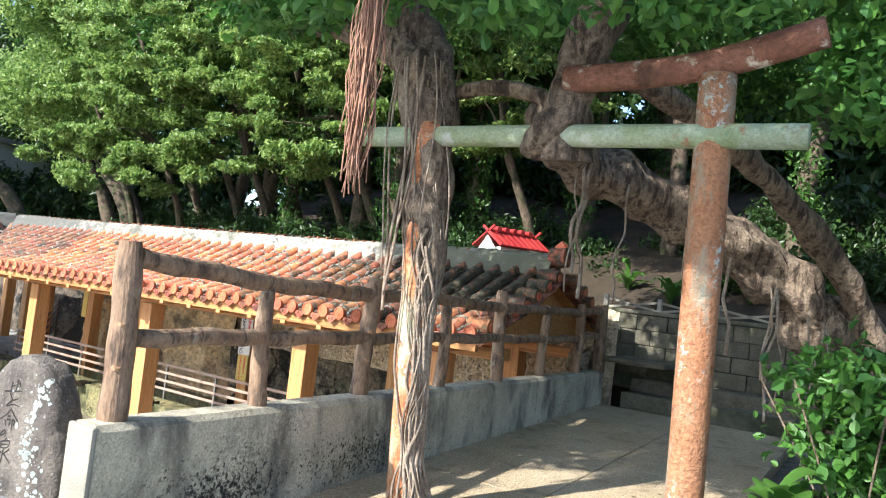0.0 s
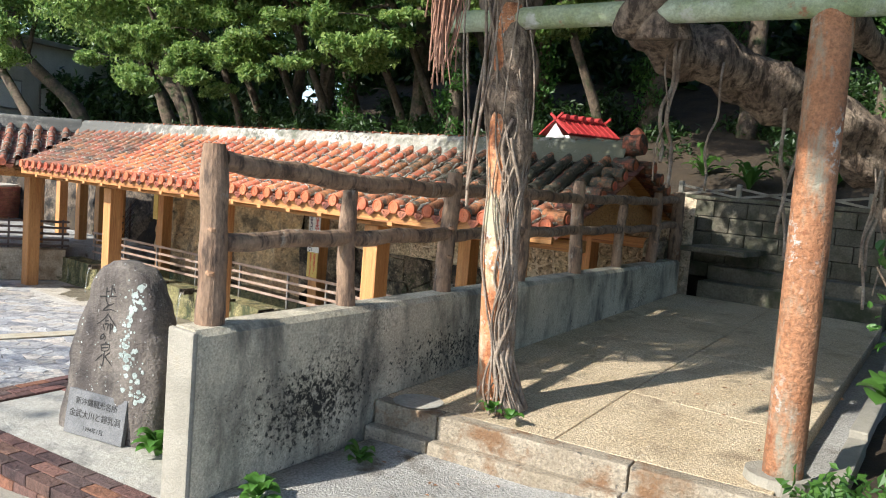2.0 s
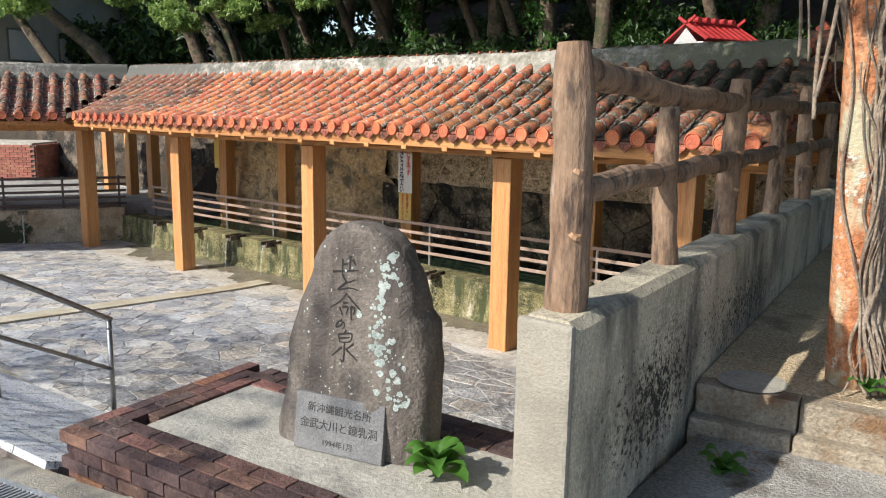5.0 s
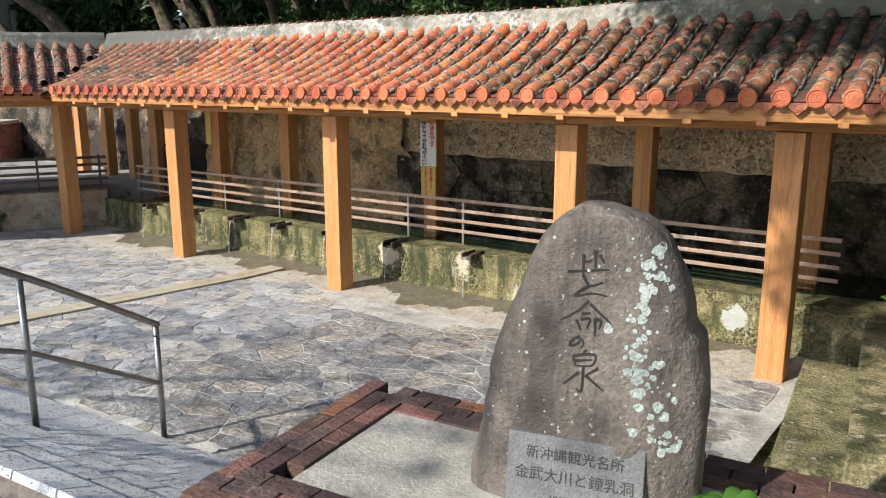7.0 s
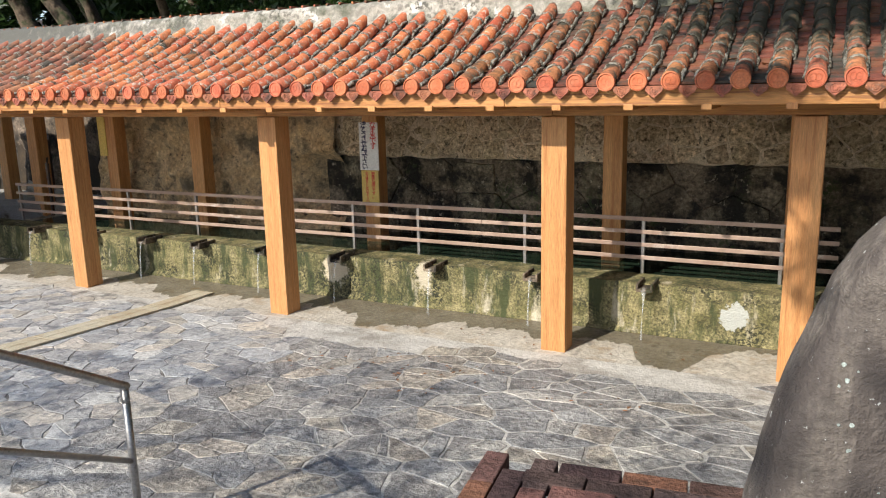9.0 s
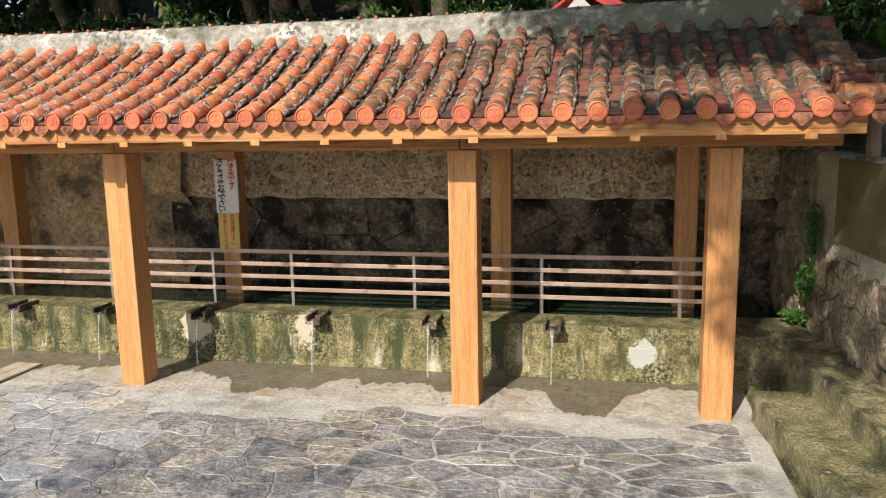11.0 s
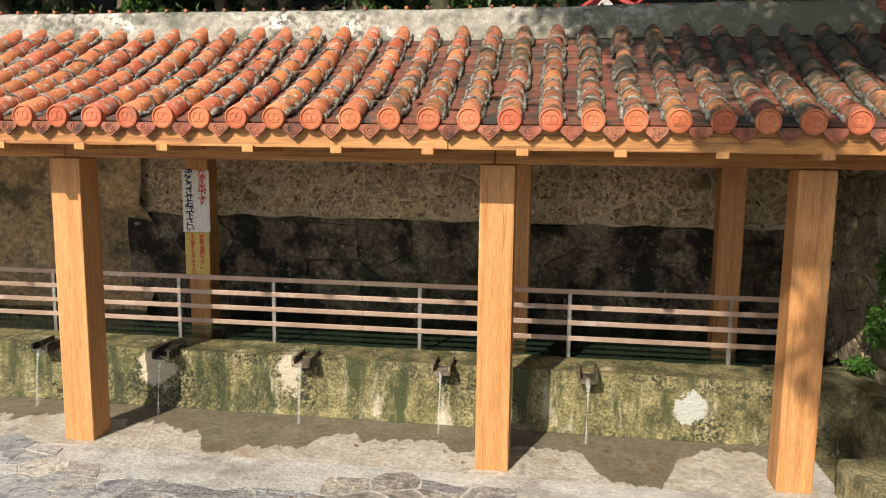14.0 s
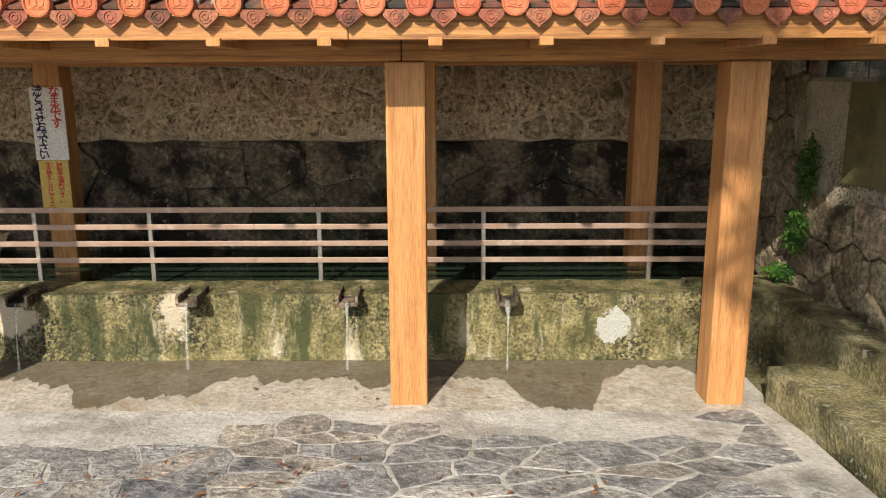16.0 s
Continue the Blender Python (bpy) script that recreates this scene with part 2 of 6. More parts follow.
ROOT = mat("aerial_root", (0.17, 0.12, 0.085), (0.37, 0.30, 0.23), 7, 0.9, 0.6, 60, contrast=0.5)
ROOT_RED = mat("hanging_root", (0.28, 0.14, 0.09), (0.38, 0.22, 0.15), 6, 0.9, 0.5, 60)
BARK_FAR = mat("forest_bark", (0.07, 0.05, 0.035), (0.16, 0.12, 0.082), 2.5, 0.95, 1.0, 16, ((0.03, 0.045, 0.015), 3, 0.5, 0.62), contrast=0.6)
STONE_DK = mat("wet_dark_stone", (0.105, 0.084, 0.058), (0.25, 0.20, 0.137), 3.0, 0.85, 1.0, 22, ((0.016, 0.014, 0.011), 2.4, 0.45, 0.57), ((0.42, 0.36, 0.27), 13, 0.60, 0.70), rnd=0.25, speck=((0.045, 0.06, 0.022), 1.1, 0.55, 0.66, 20, 0.47, 0.55), contrast=0.9)
STONE_MID = mat("damp_tan_stone", (0.20, 0.16, 0.105), (0.38, 0.31, 0.21), 4, 0.88, 1.0, 24, ((0.04, 0.036, 0.025), 2.6, 0.52, 0.66), ((0.08, 0.10, 0.04), 5, 0.58, 0.68), rnd=0.2, contrast=0.8)
STONE_LT = mat("coral_stone", (0.45, 0.34, 0.215), (0.64, 0.52, 0.35), 6, 0.92, 1.0, 24, ((0.16, 0.12, 0.075), 2.5, 0.55, 0.68), ((0.08, 0.06, 0.04), 15, 0.56, 0.64), rnd=0.12, contrast=0.8)
ROCK = mat("ochre_rock", (0.50, 0.345, 0.18), (0.66, 0.50, 0.30), 4, 0.92, 1.0, 18, ((0.15, 0.12, 0.08), 2, 0.48, 0.6), ((0.08, 0.06, 0.045), 11, 0.58, 0.68), contrast=0.6)
MORTAR = mat("rubble_mortar", (0.54, 0.435, 0.30), (0.68, 0.565, 0.41), 5, 0.95, 0.9, 35, ((0.17, 0.135, 0.095), 1.8, 0.54, 0.68), ((0.09, 0.07, 0.05), 12, 0.57, 0.65), contrast=0.5)
MOSSY = mat("mossy_basin_concrete", (0.17, 0.155, 0.062), (0.33, 0.285, 0.14), 7, 0.8, 0.9, 45, ((0.06, 0.07, 0.026), 5, 0.47, 0.60, (1.3, 1, 0.30)), ((0.56, 0.50, 0.37), 3.4, 0.575, 0.68, (1.2, 1, 0.30)), contrast=0.9, speck=((0.028, 0.03, 0.016), 2.6, 0.42, 0.60, 36, 0.46, 0.55), blots=(((0.46, 0.47, 0.43), (-5.42, 7.93, -1.10), (0.15, 0.5, 0.14), 9, 0.55, 0.59), ((0.58, 0.50, 0.36), (-9.95, 7.93, -1.02), (0.22, 0.5, 0.22), 10, 0.56, 0.68), ((0.52, 0.46, 0.34), (-8.75, 7.93, -1.0), (0.14, 0.5, 0.24), 12, 0.58, 0.70)))
STONES = ((0.90, 0.93, 0.98), (1.05, 1.0, 0.92), (0.76, 0.77, 0.80), (1.0, 1.0, 1.0), (1.2, 1.2, 1.18), (0.82, 0.82, 0.83), (1.12, 1.05, 0.95), (0.93, 0.96, 1.0))
FLAG = mat("flagstone", (0.33, 0.318, 0.30), (0.47, 0.45, 0.415), 4.0, 0.6, 0.9, 26, ((0.18, 0.175, 0.17), 8, 0.48, 0.60), ((0.56, 0.52, 0.45), 13, 0.59, 0.66), rnd=0.12, contrast=0.65, pal=STONES)
FLAG_REST = mat("flagstone_far", (0.40, 0.393, 0.38), (0.56, 0.545, 0.51), 3.0, 0.6, 0.7, 22, ((0.20, 0.205, 0.215), 6, 0.50, 0.62), island=0.12, contrast=0.45, pal=STONES)
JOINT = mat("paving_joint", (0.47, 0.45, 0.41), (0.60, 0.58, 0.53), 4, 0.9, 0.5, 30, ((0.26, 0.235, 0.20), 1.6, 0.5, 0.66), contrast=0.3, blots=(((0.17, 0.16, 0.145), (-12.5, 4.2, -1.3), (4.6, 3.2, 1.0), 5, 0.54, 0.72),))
APRON = mat("apron_concrete", (0.40, 0.36, 0.295), (0.56, 0.52, 0.445), 3, 0.75, 0.5, 25, ((0.36, 0.28, 0.19), 2.2, 0.54, 0.68), ((0.26, 0.235, 0.20), 8, 0.56, 0.66), contrast=0.4)
WINGWALL = mat("stained_basin_concrete", (0.40, 0.31, 0.20), (0.54, 0.45, 0.32), 2.5, 0.85, 0.5, 30, ((0.24, 0.17, 0.10), 2.4, 0.50, 0.64), ((0.10, 0.10, 0.05), 5, 0.60, 0.68), contrast=0.4, blots=[((0.045, 0.05, 0.022), (c, 6.1 + (c + 17.6) * 1.96, -1.15), (0.5, 0.5, 0.42), 6, 0.55, 0.68) for c in (-18.37, -17.6, -19.28)])
PAVER = mat("speckled_paver", (0.62, 0.63, 0.64), (0.74, 0.74, 0.74), 5, 0.85, 0.5, 160, ((0.16, 0.16, 0.165), 38, 0.55, 0.62), rnd=0.10, contrast=0.6)
BRICK = mat("brown_brick", (0.10, 0.067, 0.058), (0.16, 0.106, 0.09), 5, 0.85, 0.6, 50, ((0.06, 0.042, 0.038), 5, 0.52, 0.64), ((0.30, 0.24, 0.20), 9, 0.63, 0.72), rnd=0.25, contrast=0.5, spec=0.25, pal=((0.8, 0.76, 0.82), (1.1, 0.95, 0.9), (0.95, 0.95, 1.0), (0.7, 0.66, 0.7), (1.05, 0.9, 0.85), (1.55, 1.15, 0.8), (0.85, 0.85, 0.9), (1.25, 1.0, 0.9)))
FILL = mat("cement_fill", (0.33, 0.31, 0.265), (0.44, 0.42, 0.365), 2.5, 0.9, 0.4, 45, ((0.19, 0.18, 0.16), 2.5, 0.5, 0.66), ((0.42, 0.41, 0.38), 8, 0.6, 0.7), contrast=0.3)
BRICK_JOINT = mat("dark_brick_joint", (0.10, 0.085, 0.075), (0.20, 0.17, 0.15), 8, 0.95, 0.4, 60)
STELE = mat("dark_basalt", (0.125, 0.106, 0.09), (0.20, 0.172, 0.146), 4, 0.82, 0.7, 55, ((0.075, 0.062, 0.055), 3.2, 0.46, 0.60, (1.8, 1.8, 0.35)), ((0.42, 0.42, 0.40), 42, 0.64, 0.67), contrast=0.45)
LICHEN = mat("pale_lichen", (0.34, 0.40, 0.37), (0.44, 0.48, 0.45), 20, 0.95, 0.6, 80)
PLAQUE = mat("grey_granite_plaque", (0.14, 0.14, 0.143), (0.19, 0.19, 0.19), 9, 0.6, 0.4, 140, contrast=0.5)
INK_PALE = mat("engraved_line_fill", (0.045, 0.043, 0.042), (0.06, 0.058, 0.056), 9, 0.9, 0.2, 60)
INK = mat("engraved_shadow_fill", (0.018, 0.016, 0.015), (0.026, 0.023, 0.022), 9, 0.9, 0.2, 60)
STEEL = mat("brushed_steel", (0.34, 0.32, 0.30), (0.44, 0.42, 0.40), 4, 0.38, 0.05, 60, metal=0.9)
BAR = mat("bronze_rail", (0.33, 0.225, 0.17), (0.45, 0.33, 0.265), 2, 0.42, 0.1, 12, ((0.55, 0.50, 0.45), 3, 0.58, 0.7), metal=0.35, contrast=0.15)
BAR_DARK = mat("dark_rail", (0.09, 0.06, 0.05), (0.13, 0.09, 0.075), 3, 0.5, 0.1, 60, metal=0.3)
GRATE = mat("galvanised_grate", (0.38, 0.38, 0.37), (0.46, 0.46, 0.45), 5, 0.5, 0.1, 60, metal=0.6)
BLACK = mat("grate_shade_black", (0.02, 0.018, 0.015), (0.03, 0.026, 0.022), 5, 0.9, 0.2, 40)
STRIP = mat("yellow_channel_cover", (0.44, 0.38, 0.26), (0.53, 0.48, 0.36), 4, 0.8, 0.3, 60, ((0.36, 0.25, 0.14), 1.2, 0.5, 0.66))
RED_PAINT = mat("red_painted_roof", (0.30, 0.022, 0.024), (0.38, 0.04, 0.036), 4, 0.5, 0.2, 40)
WHITE = mat("white_paint", (0.70, 0.70, 0.68), (0.78, 0.77, 0.75), 3, 0.7, 0.15, 50)
SIGN_WHITE = mat("white_sign_board", (0.72, 0.71, 0.68), (0.78, 0.77, 0.74), 5, 0.5, 0.05, 50)
SIGN_YELLOW = mat("yellow_sign_board", (0.62, 0.43, 0.10), (0.68, 0.50, 0.15), 4, 0.6, 0.1, 50, ((0.45, 0.30, 0.10), 4, 0.55, 0.7))
SIGN_RED = mat("red_lettering", (0.55, 0.04, 0.03), (0.6, 0.05, 0.04), 4, 0.6, 0.0)
SIGN_NAVY = mat("navy_lettering", (0.02, 0.02, 0.07), (0.025, 0.025, 0.08), 4, 0.6, 0.0)
WET = water_mat("wet_film", (0.09, 0.068, 0.022), 0.06, 0.48)
POOL = water_mat("basin_water", (0.02, 0.035, 0.022), 0.04, 0.9)
JET = water_mat("falling_water", (0.75, 0.78, 0.78), 0.08, 0.2)
# Leaf colours carry the light: pale for sunlit crowns, near black for forest shade.
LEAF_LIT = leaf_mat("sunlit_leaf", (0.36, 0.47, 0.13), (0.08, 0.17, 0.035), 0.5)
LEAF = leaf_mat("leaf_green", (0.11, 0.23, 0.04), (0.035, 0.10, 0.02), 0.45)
LEAF_SHADED = leaf_mat("shaded_leaf", (0.018, 0.045, 0.012), (0.05, 0.10, 0.02), 0.3)
LEAF_FRESH = leaf_mat("fresh_leaf", (0.09, 0.21, 0.03), (0.045, 0.125, 0.025))
# Lighter copy: sun through the low sprays is put into the colour.
LEAF_NEAR = leaf_mat("near_leaf", (0.15, 0.32, 0.06), (0.06, 0.17, 0.04), 0.45)
LEAF_DRY = leaf_mat("dry_leaf", (0.30, 0.14, 0.06), (0.16, 0.08, 0.035), 0.15)


# ---- building helpers ----
def thing(name, at, label, category, group="", kind=""):
    e = new(name)
    e.empty_display_size = 0.1
    e.location = at
    return tagged(e, label, category, group, kind)


def link_mesh(name, me, parent=None, label=""):
    ob = new(name, me)
    if parent:
        ob.parent = parent
        ob.matrix_parent_inverse = Matrix.Translation(-parent.location) if parent.parent is None and parent.type == "EMPTY" else Matrix.Identity(4)
    return tagged(ob, label)


def part(name, bm, material, parent=None, label="", smooth=False):
    me = bpy.data.meshes.new(name)
    bm.to_mesh(me)
    bm.free()
    me.materials.append(material)
    if smooth:
        for p in me.polygons:
            p.use_smooth = True
    return link_mesh(name, me, parent, label)


def raw(name, verts, faces, material, parent=None, label="", smooth=False):
    me = bpy.data.meshes.new(name)
    me.from_pydata(verts, [], faces)
    me.materials.append(material)
    if smooth:
        me.polygons.foreach_set("use_smooth", [True] * len(me.polygons))
    return link_mesh(name, me, parent, label)


def solo(ob, label, category, group="", kind=""):
    return tagged(ob, label, category, group, kind)


def add_box(bm, c, s, m=None, bevel=0.0):
    r = bmesh.ops.create_cube(bm, size=1.0, matrix=(m or Matrix.Identity(4)) @ Matrix.Translation(c) @ Matrix.Diagonal((*s, 1)))
    if bevel:
        es = list({e for v in r["verts"] for e in v.link_edges})
        bmesh.ops.bevel(bm, geom=es, offset=bevel, segments=2, affect="EDGES", profile=0.6)
    return bm


def box(c, s, m=None, bevel=0.0):
    return add_box(bmesh.new(), c, s, m, bevel)


def add_tube(bm, pts, radii, n=10, wob=0.0, caps=True):
    pts = [Vector(p) for p in pts]
    if isinstance(radii, (int, float)):
        radii = [radii] * len(pts)
    rings, side = [], None
    for i, p in enumerate(pts):
        d = (pts[min(i + 1, len(pts) - 1)] - pts[max(i - 1, 0)]).normalized()
        if side is None:
            side = d.orthogonal().normalized()
        side = (side - d * side.dot(d)).normalized()
        up = d.cross(side)
        ring = []
        for k in range(n):
            a = 2 * math.pi * k / n
            q = p + (side * math.cos(a) + up * math.sin(a)) * radii[i]
            if wob:
                q += (q - p) * wob * (noise.noise(q * 4.0) + 0.6 * noise.noise(Vector((q.x * 13, q.y * 13, q.z * 5))))
            ring.append(bm.verts.new(q))
        rings.append(ring)
    for r0, r1 in zip(rings, rings[1:]):
        for k in range(n):
            bm.faces.new((r0[k], r0[(k + 1) % n], r1[(k + 1) % n], r1[k]))
    if caps:
        bm.faces.new(rings[0][::-1])
        bm.faces.new(rings[-1])
    return bm


def tube(pts, radii, n=10, wob=0.0):
    return add_tube(bmesh.new(), pts, radii, n, wob)


def smooth_path(pts, steps=6):
    pts = [Vector(p) for p in pts]
    out = []
    for i in range(len(pts) - 1):
        p0, p1, p2, p3 = pts[max(i - 1, 0)], pts[i], pts[i + 1], pts[min(i + 2, len(pts) - 1)]
        for k in range(steps):
            t = k / steps
            out.append(0.5 * ((2 * p1) + (p2 - p0) * t + (2 * p0 - 5 * p1 + 4 * p2 - p3) * t * t + (3 * p1 - p0 - 3 * p2 + p3) * t ** 3))
    out.append(pts[-1])
    return out


def grid_surface(nu, nv, fn):
    verts = [fn(i / nu, j / nv) for j in range(nv + 1) for i in range(nu + 1)]
    w = nu + 1
    return verts, [(j * w + i, j * w + i + 1, (j + 1) * w + i + 1, (j + 1) * w + i) for j in range(nv) for i in range(nu)]


def cells(x0, x1, y0, y1, size, aspect=1.0, jitter=0.42, seed=1):
    """Irregular convex cells that fill a rectangle, as lists of 2D points."""
    rng = random.Random(seed)
    sx, sy = size * aspect, size
    nx, ny = max(1, round((x1 - x0) / sx)), max(1, round((y1 - y0) / sy))
    sx, sy = (x1 - x0) / nx, (y1 - y0) / ny
    pt = {}
    for j in range(-2, ny + 2):
        for i in range(-2, nx + 2):
            pt[i, j] = (x0 + (i + 0.5 + (0.25 if j % 2 else -0.25) + rng.uniform(-jitter, jitter)) * sx, y0 + (j + 0.5 + rng.uniform(-jitter, jitter)) * sy)
    out = []
    for j in range(ny):
        for i in range(nx):
            cx, cy = pt[i, j]
            poly = [(x0, y0), (x1, y0), (x1, y1), (x0, y1)]
            for dj in (-2, -1, 0, 1, 2):
                for di in (-2, -1, 0, 1, 2):
                    q = pt.get((i + di, j + dj))
                    if (di == 0 and dj == 0) or q is None or len(poly) < 3:
                        continue
                    mx, my, ax, ay = (cx + q[0]) / 2, (cy + q[1]) / 2, q[0] - cx, q[1] - cy
                    res = []
                    for a, b in zip(poly, poly[1:] + poly[:1]):
                        da, db = (a[0] - mx) * ax + (a[1] - my) * ay, (b[0] - mx) * ax + (b[1] - my) * ay
                        if da <= 0:
                            res.append(a)
                        if (da < 0) != (db < 0) and da != db:
                            f = da / (da - db)
                            res.append((a[0] + f * (b[0] - a[0]), a[1] + f * (b[1] - a[1])))
                    poly = res
            if len(poly) >= 3:
                out.append(poly)
    return out


def shrink(poly, gap):
    cx, cy = sum(p[0] for p in poly) / len(poly), sum(p[1] for p in poly) / len(poly)
    out = []
    for x, y in poly:
        d = math.hypot(x - cx, y - cy) or 1
        f = max(0.2, 1 - gap * 1.25 / d)
        out.append((cx + (x - cx) * f, cy + (y - cy) * f))
    return out


def ragged(poly, step, amp, rng):
    """A polygon with its long edges split and jogged, as broken stone has."""
    out = []
    for a, b in zip(poly, poly[1:] + poly[:1]):
        d = math.hypot(b[0] - a[0], b[1] - a[1])
        k = max(1, min(3, int(d / step)))
        for i in range(k):
            f = i / k
            j = amp if i else amp * 0.5
            out.append((a[0] + (b[0] - a[0]) * f + rng.uniform(-j, j), a[1] + (b[1] - a[1]) * f + rng.uniform(-j, j)))
    return out


def stone_geometry(poly, h, bevel, place, rng, dome=0.0):
    """Vertices and faces of one slab piece: a skirt, a bevel and a top; place maps (u, v, height) to the world."""
    n = len(poly)
    inner = shrink(poly, bevel)
    tilt = (rng.uniform(-1, 1) * h * 0.15, rng.uniform(-1, 1) * h * 0.15)
    vs = [place(u, v, -0.02) for u, v in poly] + [place(u, v, h * 0.55) for u, v in poly] + [place(u, v, h + rng.uniform(-1, 1) * h * 0.12) for u, v in inner]
    cu, cv = sum(p[0] for p in poly) / n, sum(p[1] for p in poly) / n
    vs.append(place(cu, cv, h + dome))
    fs = []
    for k in range(n):
        k2 = (k + 1) % n
        fs += [(k, k2, n + k2, n + k), (n + k, n + k2, 2 * n + k2, 2 * n + k), (2 * n + k, 2 * n + k2, 3 * n)]
    return vs, fs


def leaf_cloud(name, blobs, count, size, material, parent=None, label="", seed=1, droop=0.3, aspect=0.5, flat=False, near=False):
    """Many small folded leaves scattered in lumpy blobs (x, y, z, rx, ry, rz)."""
    rng = np.random.default_rng(seed)
    bl = np.array(blobs, float)
    wgt = (bl[:, 3] * bl[:, 4] * bl[:, 5]) ** 0.75
    idx = rng.choice(len(bl), count, p=wgt / wgt.sum())
    d = rng.normal(size=(count, 3))
    d /= np.linalg.norm(d, axis=1)[:, None]
    r = rng.uniform(0.35, 1.0, count) ** 0.6
    twig = np.floor(rng.uniform(0, 14, count))
    lump = 0.78 + 0.3 * np.sin(d[:, 0] * 5 + idx) * np.sin(d[:, 1] * 6 + 2 * idx) + 0.15 * np.sin(d[:, 2] * 9 + twig)
    c = bl[idx, :3] + d * bl[idx, 3:] * (r * lump)[:, None]
    ax = rng.normal(size=(count, 3))
    ax[:, 2] = ax[:, 2] * 0.08 if flat else ax[:, 2] - droop
    ax /= np.linalg.norm(ax, axis=1)[:, None]
    sd = np.cross(ax, rng.normal(size=(count, 3)) * (0.1 if flat else 0.6) + np.array([0, 0, 1.0]))
    sd /= np.linalg.norm(sd, axis=1)[:, None] + 1e-9
    nr = np.cross(sd, ax)
    s = size * rng.uniform(0.6, 1.3, count)[:, None]
    if near:
        w = aspect * 0.5
        rim = [(-0.5, 0, 0), (-0.2, w * 0.85, 0.10), (0.15, w, 0.12), (0.5, 0, -0.06), (0.15, -w, 0.12), (-0.2, -w * 0.85, 0.10)]
        v = np.stack([c + (ax * a + sd * q + nr * h) * s for a, q, h in rim], 1)
        b = (np.arange(count) * 6)[:, None]
        f = np.concatenate([b + np.array([[0, 1, 2, 3]]), b + np.array([[0, 3, 4, 5]])], 1).reshape(-1, 4)
        me = bpy.data.meshes.new(name)
        me.from_pydata(v.reshape(-1, 3).tolist(), [], f.tolist())
        me.materials.append(material)
        return link_mesh(name, me, parent, label)
    v = np.empty((count, 4, 3))
    v[:, 0] = c - ax * s * 0.5
    v[:, 1] = c + sd * s * aspect * 0.5 + nr * s * 0.12
    v[:, 2] = c + ax * s * 0.5
    v[:, 3] = c - sd * s * aspect * 0.5 + nr * s * 0.12
    f = np.empty((count, 2, 3), int)
    b = np.arange(count) * 4
    f[:, 0] = np.stack([b, b + 1, b + 2], 1)
    f[:, 1] = np.stack([b, b + 2, b + 3], 1)
    me = bpy.data.meshes.new(name)
    me.from_pydata(v.reshape(-1, 3).tolist(), [], f.reshape(-1, 3).tolist())
    me.materials.append(material)
    return link_mesh(name, me, parent, label)


def text_mesh(body, size, m, material, name, parent=None, depth=0.001, align="CENTER", spacing=1.0, bold=0.0):
    cu = bpy.data.curves.new(name, "FONT")
    cu.body, cu.size, cu.extrude, cu.align_x, cu.space_line, cu.offset = body, size, depth, align, spacing, size * bold
    tmp = bpy.data.objects.new(name, cu)
    scene.collection.objects.link(tmp)
    bpy.context.view_layer.update()
    me = bpy.data.meshes.new_from_object(tmp.evaluated_get(bpy.context.evaluated_depsgraph_get()))
    bpy.data.objects.remove(tmp)
    me.transform(m)
    me.materials.clear()
    me.materials.append(material)
    return link_mesh(name, me, parent)


# ---- the large structure ----
def wall_x(y):
    """Terrace-side face of the concrete parapet, which runs slightly askew."""
    return -3.16 - 0.088 * (y - 2.08)


def court_z(y):
    return -1.36 + 0.05 * max(0.0, 7.0 - y)


def street_z(x):
    return min(-0.06, max(-0.46, -0.41 + 0.09 * (x + 5.63)))


def slab_z(y):
    return 0.165 + 0.028 * (y - 3.35)


def ground_z(x, y):
    if y > 10.15:
        return 1.35 + min(7.0, (y - 10.15) * (0.42 if x > -16 else 0.16)) + 0.15 * noise.noise(Vector((x * 0.7, y * 0.7, 0)))
    if x > wall_x(y) - 0.1:
        if y > 3.45:
            right = max(0.0, x + 1.15)
            return slab_z(y) - 0.12 + min(0.6, right * 0.18) + (0.05 * noise.noise(Vector((x, y, 3))) if right else 0)
        f = min(1.0, max(0.0, (y - 1.3) / 0.9))
        return street_z(x) * (1 - f) - 0.06 * f + 0.015 * noise.noise(Vector((x * 2, y * 2, 0))) + max(0.0, y - 2.6) * 0.03 + max(0.0, x + 0.8) * 0.1
    if x > -5.75:
        return street_z(x) if y < 2.4 else -1.5
    if x > -16.0 or y < 1.5:
        if y < 1.5:
            return street_z(x)
        return -0.58 - (y - 1.5) * 0.5 + 0.05 * min(0.0, x + 7.15) if y < 2.9 else -1.5
    if (x + 15.75) * -0.891 + (y - 6.5) * 0.454 > 1.8:
        return -0.68
    return -1.5


XS = [-400, -200, -100, -60, -40, -30] + [-25 + 0.2 * i for i in range(161)] + [8, 10, 14, 20, 40, 100, 200, 400]
YS = [-400, -200, -100, -50, -25, -15] + [-10 + 0.2 * i for i in range(131)] + [18, 21, 25, 32, 45, 80, 160, 400]
gv = [(x, y, ground_z(x, y)) for y in YS for x in XS]
gw = len(XS)
gf = [(j * gw + i, j * gw + i + 1, (j + 1) * gw + i + 1, (j + 1) * gw + i) for j in range(len(YS) - 1) for i in range(gw - 1)]
ground = raw("ground", gv, gf, STREET, smooth=True)
ground.data.materials.append(EARTH)
for p in ground.data.polygons:
    c = p.center
    if c.y > 10.1 or (c.x > -1.05 and c.y > 3.2):
        p.material_index = 1
solo(ground, "worn grey street surface rising into leaf-littered forest floor", "ground", kind="structure")

